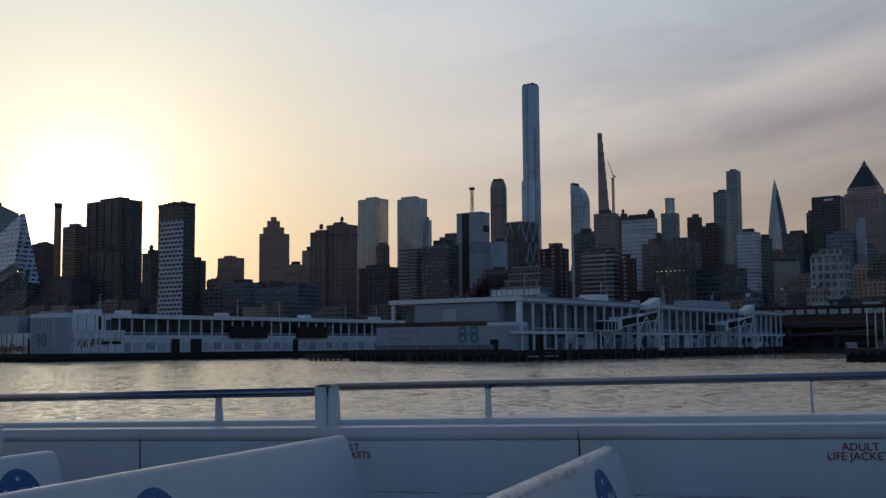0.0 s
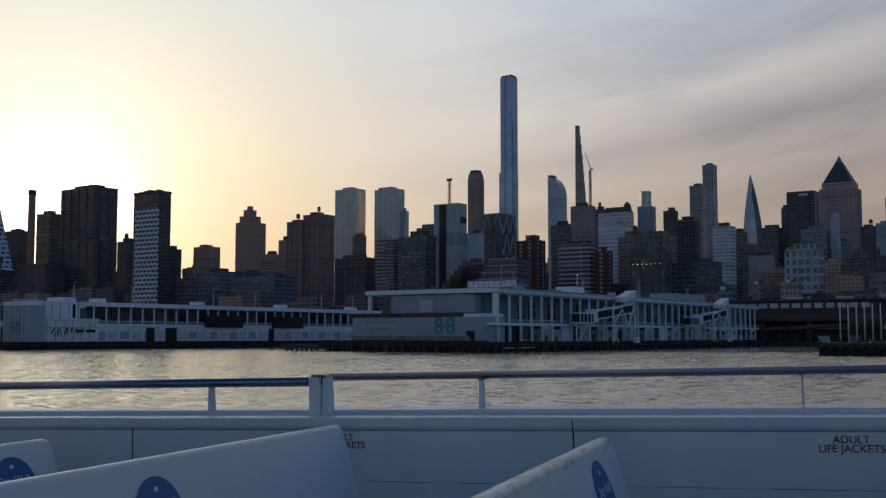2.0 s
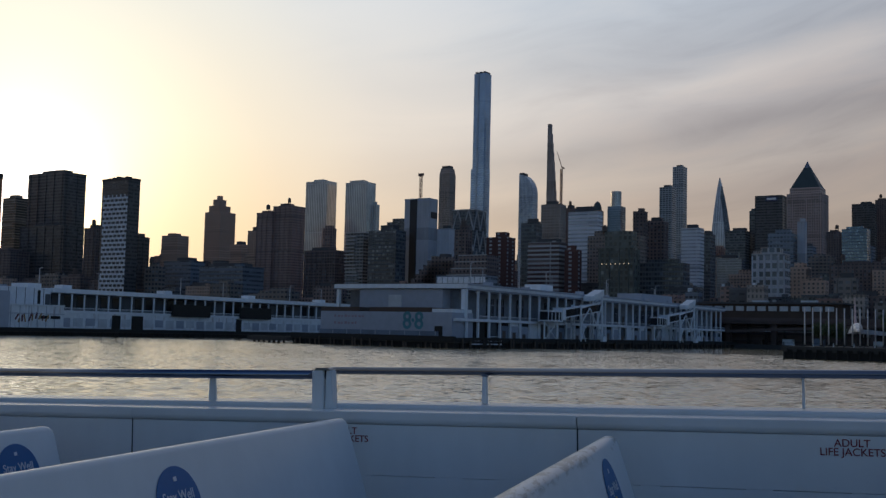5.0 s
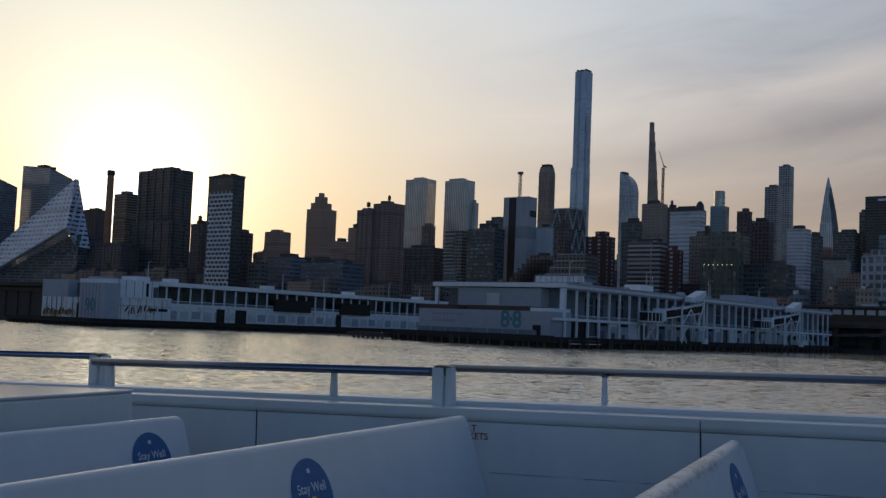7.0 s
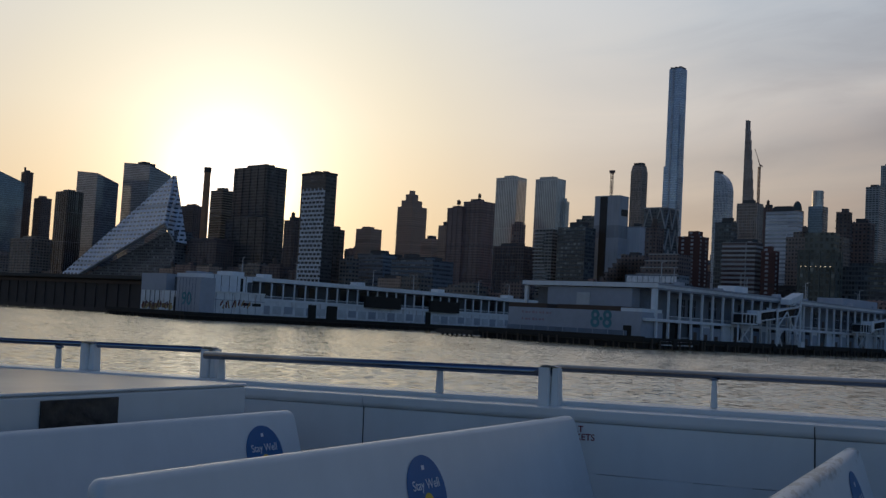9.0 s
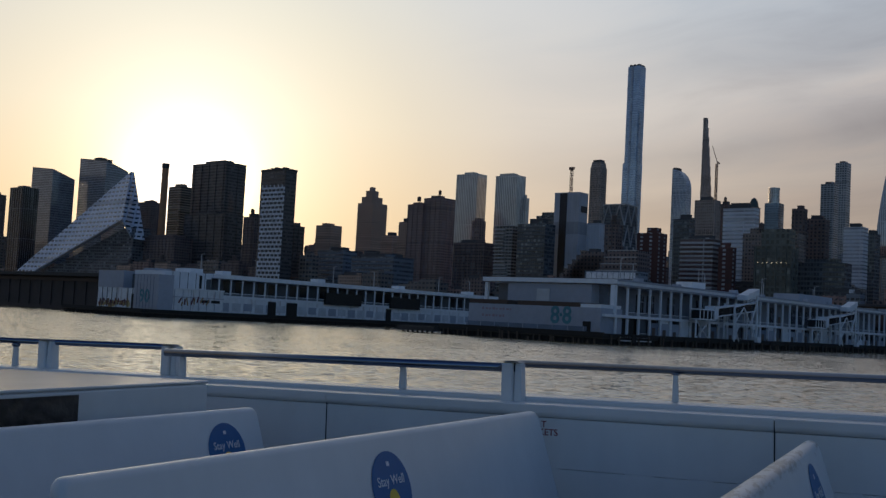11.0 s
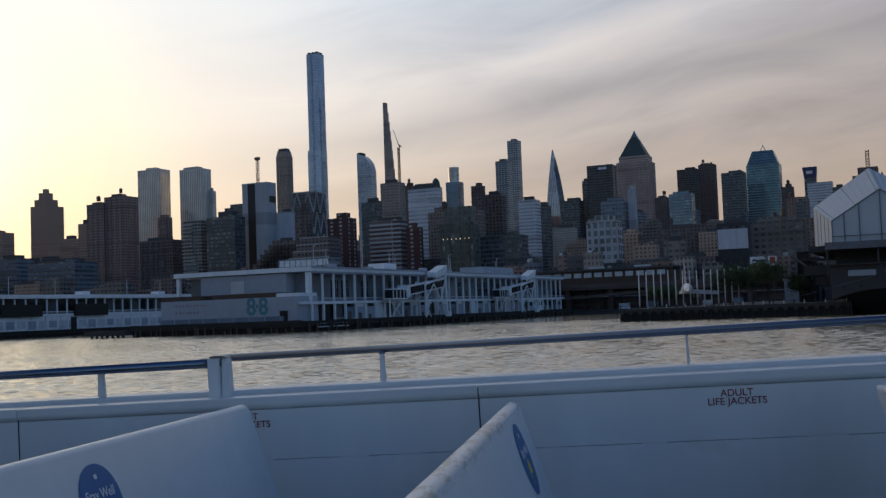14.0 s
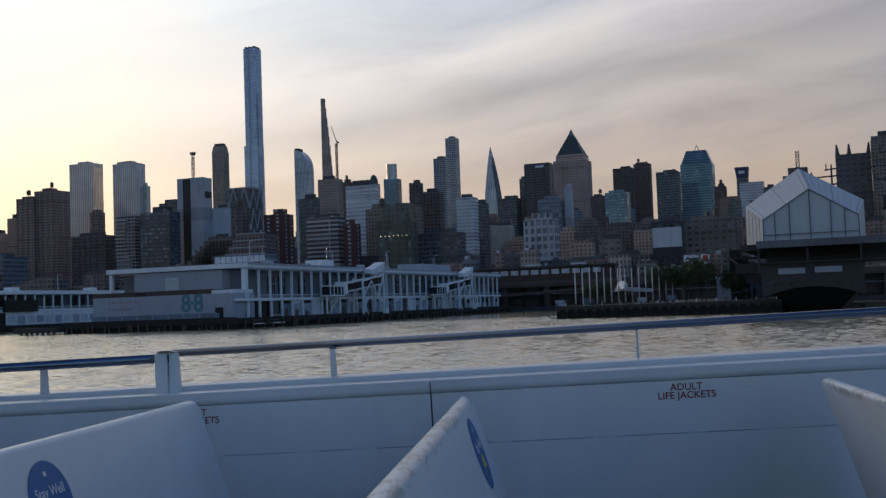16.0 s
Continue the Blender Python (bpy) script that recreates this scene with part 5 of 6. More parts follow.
def jet():
    """A slender delta-winged airliner, nose towards the river."""
    t = thing("jet_airliner", city(-85, 402, 4.0, 13), "white delta-wing jet airliner on display", "aircraft")
    skin = plain("white aircraft paint", (0.82, 0.77, 0.74), 0.35)
    bm = bmesh.new()
    stops = [(-15, 0.12, -1.2), (-11, 0.7, -0.8), (-6, 1.4, -0.2), (2, 1.9, 0.2), (30, 1.9, 0.3), (46, 0.3, 0.9)]
    for (y0, r0, z0), (y1, r1, z1) in zip(stops, stops[1:]):
        tube(bm, (0, y0, 6.4 + z0), (0, y1, 6.4 + z1), r0, 14, r1)
    part("fuselage", bm, skin, t, smooth=True)
    for s in (-1, 1):
        bm = bmesh.new()
        prism(bm, [(s * 1.2, 4, 4.9), (s * 5, 18, 4.5), (s * 12.8, 36, 4.1), (s * 12.8, 39, 4.1), (s * 1.2, 41, 4.9)],
              [(s * 1.2, 4, 6.2), (s * 5, 18, 6.2), (s * 12.8, 36, 5.5), (s * 12.8, 39, 5.5), (s * 1.2, 41, 6.4)])
        part("wing", bm, skin, t)
        part_box("engine_pod", t, STEEL_PALE, s * 4.2 - 1.3, s * 4.2 + 1.3, 30, 40, 3.4, 4.9)
        bm = bmesh.new()
        tube(bm, (s * 3.2, 24, 0), (s * 3.2, 24, 5.0), 0.25, 8)
        part("landing_gear", bm, STEEL_DARK, t)
    bm = bmesh.new()
    tube(bm, (0, 0, 0), (0, 0, 5.4), 0.2, 8)
    part("landing_gear", bm, STEEL_DARK, t)
    bm = bmesh.new()
    prism(bm, [(-0.45, 30, 7.9), (0.45, 30, 7.9), (0.45, 44, 7.6), (-0.45, 44, 7.6)], [(-0.12, 41, 19.0), (0.12, 41, 19.0), (0.12, 45.5, 19.0), (-0.12, 45.5, 19.0)])
    part("tail_fin", bm, plain("fin paint", (0.72, 0.5, 0.44), 0.4), t)


jet()
LEAF = plain("dark leaves", (0.085, 0.11, 0.045), 0.7, size=1.5, vary=0.5)
BARK = plain("dark bark", (0.07, 0.055, 0.045), 0.9)


def tree(m, height, spread, label, seed):
    """A trunk with limbs and a ragged crown of small leaf clumps."""
    r = random.Random(seed)
    t = thing("tree", m, label, "tree", "trees on the park pier")
    bm = bmesh.new()
    tube(bm, (0, 0, 0), (0.1, 0, height * 0.45), 0.28, 8, 0.16)
    tips = []
    for i in range(7):
        a = i * 0.9 + r.uniform(-0.2, 0.2)
        z0 = height * r.uniform(0.25, 0.45)
        tip = (math.cos(a) * spread * r.uniform(0.3, 0.6), math.sin(a) * spread * r.uniform(0.3, 0.6), height * r.uniform(0.6, 0.92))
        tube(bm, (0.05, 0, z0), tip, 0.12, 5, 0.03)
        tips.append(tip)
    part("trunk", bm, BARK, t)
    verts, faces = [], []
    for k in range(2400):
        c = Vector(r.choice(tips)) + Vector((r.gauss(0, spread * 0.27), r.gauss(0, spread * 0.27), r.gauss(0, height * 0.11)))
        c.z = max(c.z, height * 0.28)
        q = Euler((r.uniform(0, 6.3), r.uniform(0, 6.3), r.uniform(0, 6.3))).to_matrix()
        s = r.uniform(0.28, 0.55)
        b = len(verts)
        verts += [c + q @ Vector(p) * s for p in ((-1, 0, 0), (0, -0.55, 0.1), (1, 0, 0), (0, 0.55, 0.1))]
        faces.append((b, b + 1, b + 2, b + 3))
    me = bpy.data.meshes.new("crown")
    me.from_pydata([tuple(v) for v in verts], [], faces)
    me.materials.append(LEAF)
    crown = new("crown", me)
    crown.parent = t


tree(city(-69, 398, 4.0), 14.5, 6.5, "broad dark green park tree beside the jet", 1)
tree(city(-62, 404, 4.0), 13.6, 6.5, "full dark green park tree in the row", 2)
tree(city(-55, 396, 4.0), 14.6, 7.0, "tall dark green park tree in the row", 3)
tree(city(-45, 400, 4.0), 9.5, 3.6, "small sparse green tree near the shed", 4)
tree(city(-92, 381, 4.0), 7.0, 3.2, "small green tree among the flag poles", 5)
tree(city(-88, 384, 4.0), 7.6, 3.4, "young green tree among the flag poles", 6)
SHED = thing("shed", city(-45, 436, 4.0), "pale blue-grey metal shed on the park pier", "shed")
part_box("wall", SHED, PIER_GREY, -9, 9, -5, 5, 0, 8.4)
part_box("roof", SHED, PIER_WHITE, -9.3, 9.3, -5.3, 5.3, 8.4, 8.9)
part_box("door", SHED, STEEL_DARK, 4.6, 5.6, -5.2, -5.0, 0, 5)
SIGN = thing("billboard", city(-86, 605, BASE), "white billboard with a red mark by the road", "billboard")
part_box("panel", SIGN, SIGN_WHITE, -7, 7, -0.3, 0.3, 20.5, 26)
part_box("red_mark", SIGN, plain("sign red", (0.5, 0.05, 0.04), 0.5), 3.5, 6.4, -0.5, -0.31, 22, 25.5)
part_box("sign_bar", SIGN, SIGN_BLUE, -5.8, 1.5, -0.5, -0.31, 23.4, 24.3)
part_box("sign_bar", SIGN, SIGN_BLUE, -5.8, 0.2, -0.5, -0.31, 21.8, 22.6)
for x in (-5, 5):
    bm = bmesh.new()
    tube(bm, (x, 0, -1), (x, 0, 20.5), 0.4, 6)
    part("post", bm, STEEL_DARK, SIGN)

# ---- museum ship with the white pavilion on its flight deck ----
SHIP_GREY = plain("navy grey hull", (0.042, 0.039, 0.039), 0.6, size=6)
TENT = plain("white pavilion membrane", (0.5, 0.53, 0.56), 0.5, size=4, vary=0.08)
SHIP = thing("aircraft_carrier", city(-3.5, 332), "dark grey museum aircraft carrier moored stern out", "ship")
DECK_EDGE = plain("weathered blue grey deck edge with rust", (0.13, 0.13, 0.145), 0.7, size=8, vary=0.45)
BOOT_BLACK = plain("black boot topping", (0.018, 0.017, 0.017), 0.6, size=6)
bm = bmesh.new()
# square stern whose lower edge rises in a shallow arch over the screws
arch = [(-25.2 + 28.4 * k / 12, 4.6 + 2.9 * math.sin(math.pi * k / 12) ** 0.8) for k in range(13)]
rim = arch + [(3.6, 15.0), (-25.6, 15.0)]
prism(bm, [(x, 3.0, z) for x, z in rim], [(x, 234.0, z) for x, z in rim])
part("hull", bm, SHIP_GREY, SHIP)
bm = bmesh.new()
prism(bm, [(-15, 22, -3), (-7, 22, -3), (-5, 232, -3), (-17, 232, -3)], [(-24.6, 7, 7.2), (2.6, 7, 7.2), (2.6, 232, 7.2), (-24.6, 232, 7.2)])
part("underbody", bm, BOOT_BLACK, SHIP)
part_box("flight_deck", SHIP, SHIP_GREY, -25.8, 28, -2, 238, 19.4, 21.2)
part_box("deck_extension", SHIP, SHIP_GREY, -32.5, -25.8, 17, 238, 19.4, 21.2)
part_box("deck_edge", SHIP, DECK_EDGE, -26.0, 28.4, -2.4, -2.0, 19.2, 21.3)
for k in range(12):
    part_box("edge_plate", SHIP, DECK_EDGE, -25.9 + k * 4.5, -21.6 + k * 4.5, -2.46, -2.4, 19.4, 21.0)
# wall coloured near-black as the shaded void below the flight deck
part_box("hangar_wall", SHIP, PIER_DARK, -24, 2.2, 9, 232, 15.0, 19.4)
for z in (15.5, 16.1):
    part_box("fantail_rail", SHIP, STEEL_DARK, -25.6, 24, 0.62, 0.72, z, z + 0.1)
part_box("fantail_deck", SHIP, SHIP_GREY, -25.9, 24, 0.5, 9, 14.7, 15.05)
part_box("fantail_panel", SHIP, PIER_GREY, -20.4, -12.2, 2.5, 2.9, 11.4, 13.1)
part_box("fantail_panel", SHIP, PIER_GREY, -10.2, -2.6, 2.5, 2.9, 11.5, 13.2)
part_box("ramp", SHIP, STEEL_DARK, -12.8, -10.4, 2.3, 2.9, 10.6, 15.0)
for x in (-25.8, -12.0, 2.6):
    part_box("deck_post", SHIP, SHIP_GREY, x, x + 0.5, -1.4, -0.9, 11.5 if x < -20 else 15.05, 19.4)
bm = bmesh.new()
tube(bm, (-14.0, 2.6, 10.9), (-33.0, -6.0, 6.2), 0.08, 6)
part("mooring_line", bm, DECK_EDGE, SHIP)
for x in (-21.5, -17.0, -3.5, 0.2):
    bm = bmesh.new()
    tube(bm, (x, 2.7, 8.3), (x, 3.05, 8.3), 0.45, 12)
    part("mooring_port", bm, BOOT_BLACK, SHIP)
for k in range(5):
    part_box("sponson", SHIP, SHIP_GREY, -35, -25.5, 24 + k * 34, 36 + k * 34, 12.5 - (k % 2) * 3, 15.5 - (k % 2) * 3)
    bm = bmesh.new()
    tube(bm, (-34, 26 + k * 34, 15), (-39, 30 + k * 34, 19), 0.35, 6)
    part("gun_tub", bm, STEEL_DARK, SHIP)
part_box("gangway", SHIP, STEEL_DARK, -41, -25.5, 60, 66, 18.2, 18.9)
for a in range(4):
    part_box("stair_tower", SHIP, PIER_DARK, -42 + a * 0.1, -38, 70 + a * 22, 78 + a * 22, 4, 22 - a * 1.5)
bm = bmesh.new()
tube(bm, (-6.5, 112, 21), (-6.5, 112, 55), 0.7, 8, 0.3)
part("mast", bm, STEEL_DARK, SHIP)
for z, a, b in ((50.2, -14.5, -3.0), (47.0, -11.5, -4.0), (53.0, -9.0, -4.5)):
    bm = bmesh.new()
    tube(bm, (a, 112, z), (b, 112, z + 0.4), 0.32, 5)
    tube(bm, (a + 0.6, 112, z), (a + 0.6, 112, z + 2.4), 0.25, 5)
    part("yardarm", bm, STEEL_DARK, SHIP)
part_box("radar", SHIP, STEEL_DARK, -11.5, -8.5, 111.5, 112.5, 42.5, 45.8)
isl = part_box("island", SHIP, SHIP_GREY, 12, 22, 86, 124, 21.2, 36)
part_box("bridge", isl, SHIP_GREY, 11, 23, 92, 108, 36, 40)
for x in (14, 18):
    bm = bmesh.new()
    tube(bm, (x, 100, 40), (16, 100, 60), 0.5, 6)
    part("tripod_leg", bm, STEEL_DARK, isl)
for z, w in ((47, 7), (52, 9), (57, 5)):
    bm = bmesh.new()
    tube(bm, (16 - w, 100, z), (16 + w * 0.7, 100, z), 0.35, 5)
    tube(bm, (16 - w, 100, z), (16 - w, 100, z + 2.2), 0.3, 5)
    part("yardarm", bm, STEEL_DARK, isl)
bm = bmesh.new()
box(bm, 12.5, 19.5, 99, 100, 41.5, 45.5)
part("radar", bm, STEEL_DARK, isl)

HALF = 13.4
PAV = thing("pavilion", city(-14.2, 335, 21.2), "white ridged membrane pavilion with dark frame lines", "pavilion")
front = [(-HALF, 0, 0), (HALF, 0, 0), (HALF, 0, 6.6), (0, 0, 15), (-HALF, 0, 6.6)]
back = [(-20, 17, 0), (15, 17, 0), (15, 17, 12.2), (-3.4, 17, 23.2), (-20, 17, 12.2)]
bm = bmesh.new()
prism(bm, front, back)
part("front_bay", bm, TENT, PAV)
bm = bmesh.new()
prism(bm, back, [(x, 62, z) for x, y, z in back])
part("hall", bm, TENT, PAV)
FRAME_GREY = plain("grey frame tube", (0.16, 0.18, 0.2), 0.5)
for x in (-HALF, -10.0, -5.8, 0.0, 5.8, 9.6, HALF):
    top = 6.6 + 8.4 * (1 - abs(x) / HALF)
    part_box("frame_post", PAV, FRAME_GREY, x - 0.14, x + 0.14, -0.35, -0.05, 0, top)
for s in (-1, 1):
    bm = bmesh.new()
    tube(bm, (s * HALF, -0.2, 6.6), (0, -0.2, 15), 0.2, 6)
    part("frame_rafter", bm, FRAME_GREY, PAV)
    for k in range(9):
        f = (k + 0.5) / 9
        wide = 16.6 if s < 0 else 18.4
        a, b = Vector((s * HALF * (1 - f), 0, 6.6 + 8.4 * f)), Vector((-3.4 + s * wide * (1 - f), 17, 12.2 + 11 * f))
        bm = bmesh.new()
        tube(bm, a, b, 0.1, 5)
        part("seam", bm, FRAME_GREY if k % 4 == 0 else TENT, PAV)
for z in (0.1, 1.9):
    part_box("frame_sill", PAV, FRAME_GREY, -HALF, HALF, -0.35, -0.05, z, z + 0.22)
for k in range(6):
    f = k / 5
    bm = bmesh.new()
    tube(bm, (-HALF - 6.6 * f, 17 * f, 0), (-HALF - 6.6 * f, 17 * f, 6.6 + 5.6 * f), 0.12, 5)
    part("frame_post", bm, FRAME_GREY, PAV)

# ---- the boat ----
TRIM = math.degrees(math.atan(0.0257))
BOAT = pose(0, 0, EYE) @ pose(0, 0, 0, 0, -TRIM, 0)      # level with the eye, bow a little up
DECK = -1.24


def gelcoat(name, worn=0.0, stain=0.12):
    """White boat paint: faint dirt streaks, small scuffs; worn edges show grey filler."""
    m, n = material(name)
    tex = n.add("ShaderNodeTexCoord")
    a = n.add("ShaderNodeTexNoise", {"Vector": (tex, "Object"), "Scale": 1.1, "Detail": 5.0, "Roughness": 0.6})
    drip = n.add("ShaderNodeMapping", {0: (tex, "Object"), "Scale": (5.0, 5.0, 0.9)})
    b = n.add("ShaderNodeTexNoise", {"Vector": drip, "Scale": 1.6, "Detail": 4.0})
    c = n.add("ShaderNodeTexNoise", {"Vector": (tex, "Object"), "Scale": 22.0, "Detail": 6.0, "Roughness": 0.7})
    tone = n.math("ADD", n.math("MULTIPLY", (a, 0), 0.75), n.math("MULTIPLY", (b, 0), 0.25))
    base = n.ramp(tone, (0.34, (0.6, 0.62, 0.63)), (0.62, (0.72, 0.74, 0.75)))
    specks = n.ramp((c, 0), (0.70, 0.0), (0.78, 1.0))
    col = n.mix(n.math("MULTIPLY", specks, 0.25), base, (0.36, 0.34, 0.31, 1))
    st = n.add("ShaderNodeTexNoise", {"Vector": (tex, "Object"), "Scale": 4.5, "Detail": 3.0, "Roughness": 0.5, "Distortion": 0.5})
    rust = n.ramp((st, 0), (0.66, 0.0), (0.74, 1.0))
    col = n.mix(n.math("MULTIPLY", rust, stain), col, (0.5, 0.42, 0.26, 1))
    if worn:
        long = n.add("ShaderNodeMapping", {0: (tex, "Object"), "Scale": (14.0, 4.5, 14.0)})
        w = n.add("ShaderNodeTexNoise", {"Vector": long, "Scale": 1.5, "Detail": 7.0, "Roughness": 0.7})
        chip = n.ramp((w, 0), (0.5, 0.0), (0.56, 1.0))
        sep = n.add("ShaderNodeSeparateXYZ", {0: (tex, "Object")})
        edge = n.ramp(n.math("MULTIPLY_ADD", (sep, 2), 10.0, n.math("MULTIPLY_ADD", (a, 0), 0.3, 0.7)), (0.45, 0.0), (0.65, 1.0))
        col = n.mix(n.math("MULTIPLY", n.math("MULTIPLY", chip, edge), worn), col, (0.4, 0.39, 0.36, 1))
    nb = n.add("ShaderNodeBump", {"Height": n.math("ADD", (a, 0), n.math("MULTIPLY", (c, 0), 0.15)), "Strength": 0.06, "Distance": 0.02})
    finish(n, col, n.math("MULTIPLY_ADD", (a, 0), 0.2, 0.22), 0.0, nb)
    return m


GEL = gelcoat("white gelcoat paint")
GEL_BENCH = gelcoat("stained white bench paint", 0.0, 0.38)
GEL_WORN = gelcoat("worn white bench edge", 0.9, 0.3)
GAP = plain("dark joint", (0.03, 0.032, 0.035), 0.8)
RED_TEXT = plain("dark red stencil paint", (0.2, 0.018, 0.028), 0.6, vary=0.1)
STICKER_BLUE = plain("blue vinyl sticker", (0.003, 0.115, 0.32), 0.45, vary=0.06)
STICKER_WHITE = plain("white sticker print", (0.7, 0.72, 0.74), 0.4, vary=0.05)
STICKER_YELLOW = plain("yellow sticker print", (0.75, 0.55, 0.04), 0.4, vary=0.05)
DECK_GREY = plain("grey non-slip deck paint", (0.12, 0.13, 0.14), 0.8)
TABLE_TOP = plain("glossy white box lid", (0.6, 0.62, 0.63), 0.1, 0.0, 2.0, 0.06, 0.03)


def rounded_box(bm, x0, x1, y0, y1, z0, z1, r=0.012, seg=3):
    start = len(bm.verts)
    sub = bmesh.new()
    box(sub, x0, x1, y0, y1, z0, z1)
    bmesh.ops.recalc_face_normals(sub, faces=sub.faces[:])
    bmesh.ops.bevel(sub, geom=sub.edges[:], offset=r, segments=seg, affect="EDGES", profile=0.5)
    me = bpy.data.meshes.new("tmp")
    sub.to_mesh(me)
    sub.free()
    bm.from_mesh(me)
    bpy.data.meshes.remove(me)


def flat_faces(ob):
    """Rounded edges, while the broad faces stay flat."""
    w = ob.modifiers.new("weighted", "WEIGHTED_NORMAL")
    w.weight, w.mode = 100, "FACE_AREA"
    return ob


def round_part(name, parent, mat, *b, r=0.012, label=""):
    bm = bmesh.new()
    rounded_box(bm, *b, r=r)
    return flat_faces(part(name, bm, mat, parent, label, smooth=True))


bm = bmesh.new()
box(bm, -8, 7, -4.6, 4.6, DECK - 0.12, DECK)
structure("deck", bm, DECK_GREY, BOAT)
bm = bmesh.new()
prism(bm, [(-10, -3.6, -6.6), (8, -3.6, -6.9), (8, 3.6, -6.9), (-10, 3.6, -6.6)], [(-10, -4.7, DECK - 0.12), (9, -4.7, DECK - 0.12), (9, 4.7, DECK - 0.12), (-10, 4.7, DECK - 0.12)])
structure("hull", bm, GEL, BOAT)
bm = bmesh.new()
rounded_box(bm, -8, 7, 4.34, 4.56, DECK, -0.268, r=0.012)
bulwark = structure("bulwark", bm, GEL, BOAT)
for p in bulwark.data.polygons:
    p.use_smooth = True
flat_faces(bulwark)

# lockers along the side, each with its lid, two front panels and stencilled words
JOINTS = (-4.615, -2.64, -0.665, 1.31, 3.285)
for k, (xa, xb) in enumerate(zip(JOINTS, JOINTS[1:])):
    words = k in (1, 2)
    t = thing("life_jacket_locker", BOAT @ pose((xa + xb) / 2, 0, 0),
              "white painted deck locker with red stencilled words" if words else "white painted deck locker along the bulwark", "locker", "lockers along the bulwark")
    h = (xb - xa) / 2
    part_box("carcass", t, GAP, -h + 0.004, h - 0.004, 4.225, 4.335, DECK, -0.3)
    bm = bmesh.new()
    nose = [(4.338, -0.290), (4.191, -0.290), (4.1875, -0.2915), (4.186, -0.295), (4.186, -0.318), (4.188, -0.327), (4.192, -0.335), (4.198, -0.341), (4.203, -0.3435), (4.338, -0.3435)]
    prism(bm, [(-h + 0.0025, y, z) for y, z in nose], [(h - 0.0025, y, z) for y, z in nose])
    lid = part("lid", bm, GEL, t, smooth=True)
    flat_faces(lid)
    round_part("upper_panel", t, GEL, -h + 0.0025, h - 0.0025, 4.2, 4.224, -0.5485, -0.3445, r=0.002)
    round_part("lower_panel", t, GEL, -h + 0.0025, h - 0.0025, 4.2, 4.224, DECK, -0.5503, r=0.002)
    # filler that has fallen out of the long joint here and there
    fill, x = random.Random(30 + k), -h + 0.05
    while x < h - 0.15:
        long = fill.uniform(0.03, 0.16)
        part_box("joint_filler", t, GEL, x, x + long, 4.2008, 4.222, -0.551, -0.548)
        x += long + fill.uniform(0.1, 0.34)
    part_box("joint_seal", t, GAP, h - 0.0025, h + 0.0025, 4.1995, 4.23, -0.9, -0.3)
    if words:
        for line, z in (("ADULT", -0.372), ("LIFE JACKETS", -0.404)):
            letters(line, 0.0385, "stencil", RED_TEXT, t, pose(0.011, 4.1985, z, 90, 0, 0), 0.0006, label="dark red stencilled words")

# hand rail on its posts
RAIL = thing("hand_rail", BOAT, "brushed metal hand rail on white tapered posts", "railing")


def rail_bar(x0, x1, y, z, r):
    bm = bmesh.new()
    tube(bm, (x0, y, z), (x1, y, z), r, 20)
    part("top_rail", bm, RAIL_METAL, RAIL, smooth=True)


rail_bar(-1.80, 7.0, 4.45, -0.1315, 0.0172)
rail_bar(-3.66, -1.765, 4.31, -0.147, 0.0195)
rail_bar(-8.0, -3.72, 4.45, -0.124, 0.016)


def tapered(name, x, y, z0, z1, w0, w1, d, mat=None):
    bm = bmesh.new()
    prism(bm, [(x - w0 / 2, y - d / 2, z0), (x + w0 / 2, y - d / 2, z0), (x + w0 / 2, y + d / 2, z0), (x - w0 / 2, y + d / 2, z0)],
          [(x - w1 / 2, y - d / 2, z1), (x + w1 / 2, y - d / 2, z1), (x + w1 / 2, y + d / 2, z1), (x - w1 / 2, y + d / 2, z1)])
    bmesh.ops.recalc_face_normals(bm, faces=bm.faces[:])
    bmesh.ops.bevel(bm, geom=bm.edges[:], offset=0.004, segments=2, affect="EDGES")
    return part(name, bm, mat or GEL, RAIL, smooth=False)


def heavy_post(x, y, z0, z1):
    tapered("post", x - 0.017, y, z0, z1, 0.052, 0.05, 0.05)
    tapered("post_flange", x + 0.028, y + 0.02, z0, z1, 0.042, 0.024, 0.06)
    tapered("post_cap", x + 0.002, y, z1, z1 + 0.01, 0.078, 0.06, 0.056, RAIL_METAL)


heavy_post(-1.775, 4.30, -0.34, -0.126)
heavy_post(-3.72, 4.42, -0.27, -0.118)
heavy_post(-4.57, 4.42, -0.27, -0.118)
heavy_post(-6.6, 4.42, -0.27, -0.118)
for x, y, w in ((0.178, 4.45, 0.0095), (1.46, 4.45, 0.0095), (2.74, 4.45, 0.0095), (-1.10, 4.45, 0.022), (-2.335, 4.36, 0.03), (-3.59, 4.36, 0.034), (-4.83, 4.45, 0.034), (-5.7, 4.45, 0.03)):
    tapered("stanchion", x, y, -0.268, -0.142, w * 1.25, w * 0.8, 0.02)
    bm = bmesh.new()
    bmesh.ops.create_uvsphere(bm, u_segments=10, v_segments=6, radius=w * 0.55 + 0.003)
    for v in bm.verts:
        v.co = Vector((v.co.x * 1.3, v.co.y, v.co.z * 0.7)) + Vector((x, y, -0.146))
    part("weld", bm, RAIL_METAL, RAIL, smooth=True)


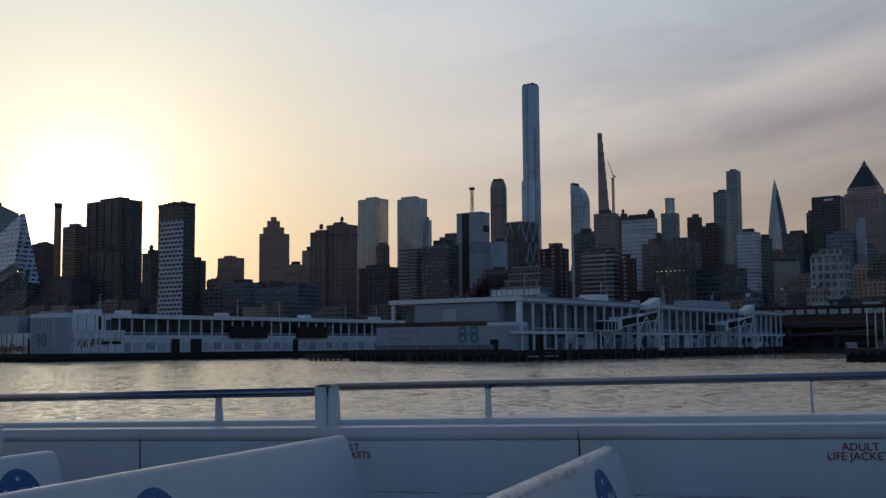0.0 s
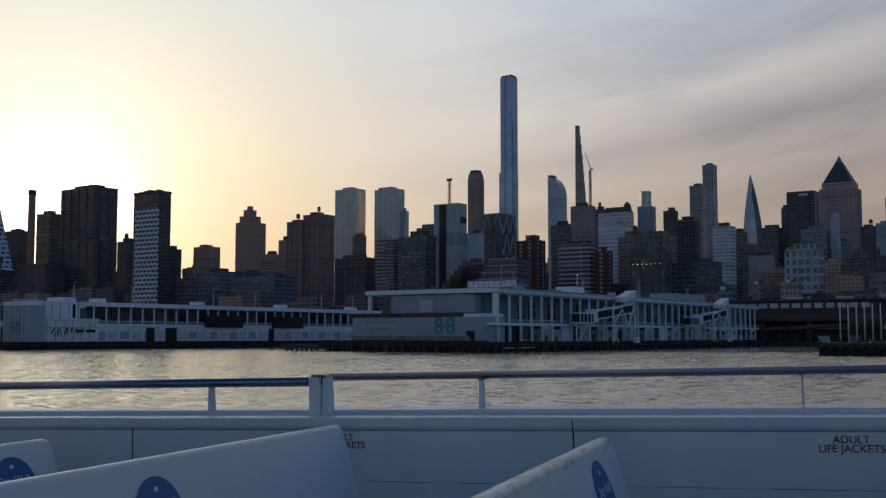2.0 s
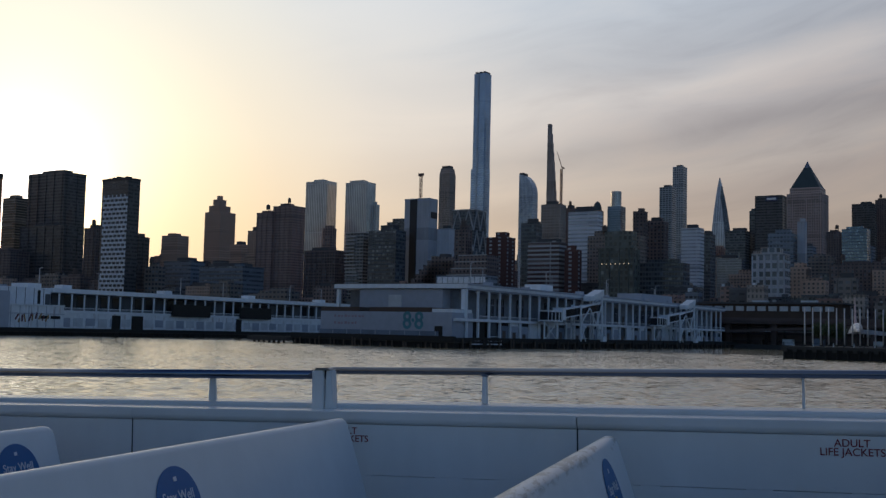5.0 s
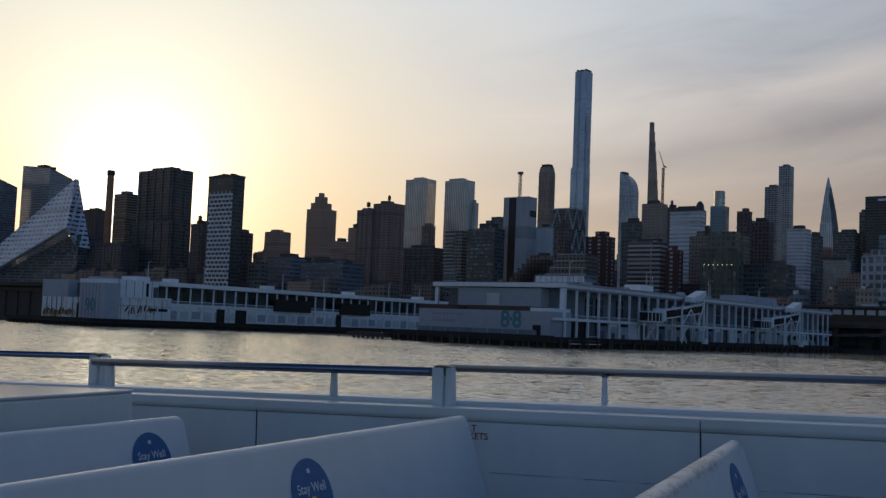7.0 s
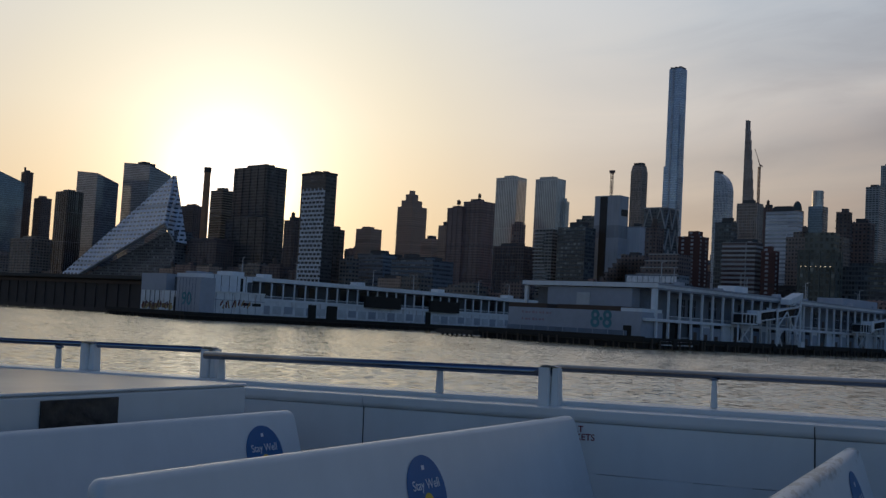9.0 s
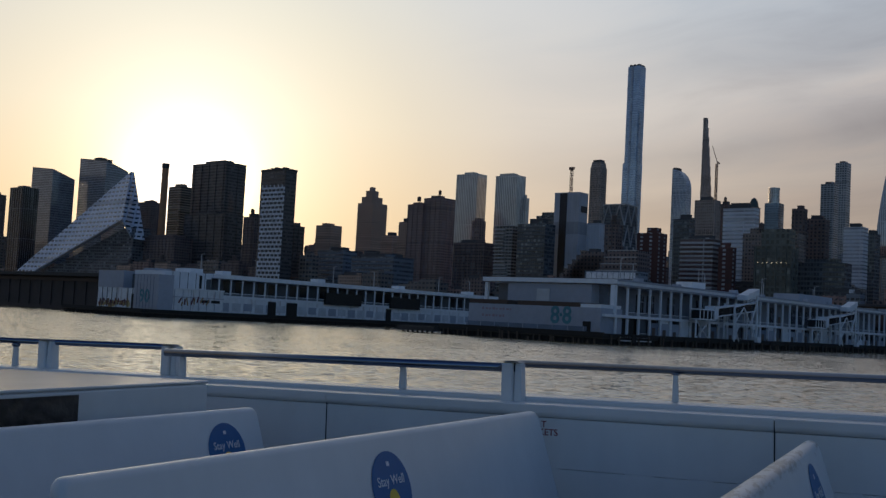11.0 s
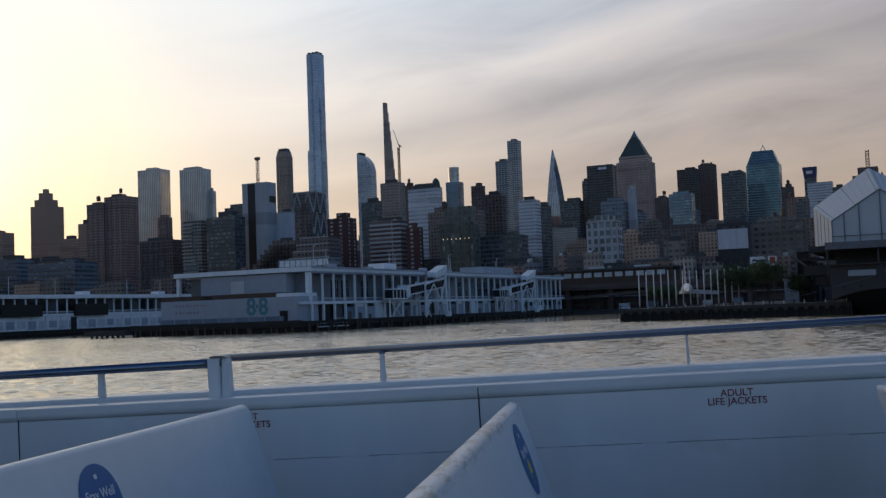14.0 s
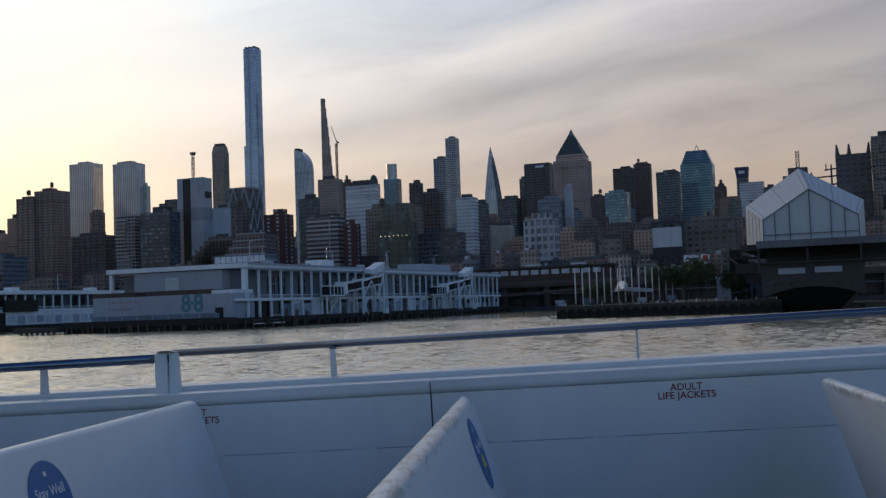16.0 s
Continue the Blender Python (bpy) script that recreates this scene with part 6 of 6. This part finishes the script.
def bench(x, y_end, top, k, length, label, wear, sticker=None, turn=-2.0):
    """A moulded bench: a reclined back with a rolled top, a seat and two pedestals. The back leans aft."""
    t = thing("bench", BOAT @ pose(x, y_end, top, 0, 0, turn), label, "bench", "rows of deck benches")
    lean = math.tan(radians(17))

    def slab(outline, mat, name, y0, y1, lab=""):
        bm = bmesh.new()
        prism(bm, [(a, y0, b) for a, b in outline], [(a, y1, b) for a, b in outline])
        bmesh.ops.recalc_face_normals(bm, faces=bm.faces[:])
        ends = [e for e in bm.edges if abs(e.verts[0].co.y - e.verts[1].co.y) < 1e-6]
        bmesh.ops.bevel(bm, geom=ends, offset=0.012, segments=3, affect="EDGES")
        return flat_faces(part(name, bm, mat, t, lab, smooth=True))

    th, deep, r = 0.036 * k, 0.5, 0.03 * k
    arc = [(radians(d)) for d in range(0, 91, 15)]
    outline = [(-r + r * math.sin(a), -r + r * math.cos(a)) for a in arc] + [(0, -deep), (-length, -deep)] + [(-length + r - r * math.cos(a), -r + r * math.sin(a)) for a in arc]
    bm = bmesh.new()
    prism(bm, [(-th, y, z) for y, z in outline], [(0, y, z) for y, z in outline])
    bmesh.ops.recalc_face_normals(bm, faces=bm.faces[:])
    rim = [e for e in bm.edges if abs(e.verts[0].co.x - e.verts[1].co.x) < 1e-6]
    bmesh.ops.bevel(bm, geom=rim, offset=0.014 * k, segments=4, affect="EDGES", profile=0.5)
    for v in bm.verts:
        v.co.x -= lean * v.co.z
    flat_faces(part("backrest", bm, wear, t, "worn rounded top edge" if wear is GEL_WORN else "", smooth=True))
    sx = lean * deep
    slab([(sx - th, -deep - 0.04), (sx + 0.43, -deep + 0.015), (sx + 0.43, -deep + 0.055), (sx - 0.01, -deep + 0.005)], GEL, "seat", 0, -length)
    for y in (-0.25, -length + 0.25):
        round_part("pedestal", t, GEL, sx + 0.02, sx + 0.34, y - 0.05, y + 0.05, DECK - top, -deep - 0.01)
    if sticker:
        s, d, r = sticker
        face = pose(lean * d + 0.0015, -s, -d, 0, math.degrees(math.atan(-lean)), 0) @ pose(0, 0, 0, 90, 0, 90)
        bm = bmesh.new()
        ring = [(r * math.cos(a), r * math.sin(a)) for a in (2 * math.pi * i / 40 for i in range(40))]
        prism(bm, [(a, b, 0) for a, b in ring], [(a, b, 0.0012) for a, b in ring])
        disc = part("sticker", bm, STICKER_BLUE, t, "round blue vinyl sticker")
        disc.matrix_local = face
        letters("Stay Well", r * 0.37, "sticker_print", STICKER_WHITE, disc, pose(0, r * 0.2, 0.0022), 0.0003)
        bm = bmesh.new()
        ring = [(r * 0.27 * math.cos(a), -r * 0.36 + r * 0.34 * math.sin(a)) for a in (2 * math.pi * i / 24 for i in range(24))]
        prism(bm, [(a, b, 0.0014) for a, b in ring], [(a, b, 0.0022) for a, b in ring])
        part("sticker_mark", bm, STICKER_YELLOW, disc)
        bm = bmesh.new()
        prism(bm, [(-r * 0.2, -r * 0.66, 0.0024), (r * 0.2, -r * 0.66, 0.0024), (r * 0.2, -r * 0.4, 0.0024), (-r * 0.2, -r * 0.4, 0.0024)],
              [(-r * 0.2, -r * 0.66, 0.003), (r * 0.2, -r * 0.66, 0.003), (r * 0.2, -r * 0.4, 0.003), (-r * 0.2, -r * 0.4, 0.003)])
        part("sticker_mark", bm, STICKER_BLUE, disc)
        bm = bmesh.new()
        box(bm, -r * 0.07, r * 0.07, r * 0.6, r * 0.72, 0.0014, 0.0022)
        part("sticker_mark", bm, STICKER_WHITE, disc)
    return t


bench(-2.711, 3.75, -0.341, 1.26, 2.55, "white moulded deck bench beside the white box", GEL_BENCH, (0.253, 0.158, 0.114))
bench(-1.576, 4.08, -0.309, 1.17, 2.54, "white moulded deck bench with a blue sticker", GEL_BENCH, (1.283, 0.157, 0.111))
bench(-0.494, 4.05, -0.349, 1.32, 2.32, "white moulded deck bench with a chipped top edge", GEL_WORN, (0.397, 0.165, 0.126), -0.4)
bench(0.846, 4.05, -0.353, 1.32, 2.5, "white moulded deck bench turned back-on to the view", GEL_WORN)

# white deck box with a dark window panel
BOX = thing("deck_box", BOAT @ pose(-2.9, 3.68, 0), "large white deck box with a glossy lid and dark panel", "deck box")
round_part("body", BOX, GEL, -1.9, -0.01, -2.4, -0.01, DECK, -0.2485, r=0.012)
round_part("lid", BOX, TABLE_TOP, -1.902, -0.008, -2.402, -0.008, -0.248, -0.236, r=0.005)
# heavy mottling of the panel colour stands for broken reflections
pane = part_box("panel", BOX, plain("dark glossy panel", (0.05, 0.045, 0.042), 0.12, 0.0, 7.0, 0.95, 0.3), -0.012, -0.006, -1.135, -0.775, -0.358, -0.264, label="dark glossy window panel")
bpy.data.objects[pane.name].location.x = 0.004
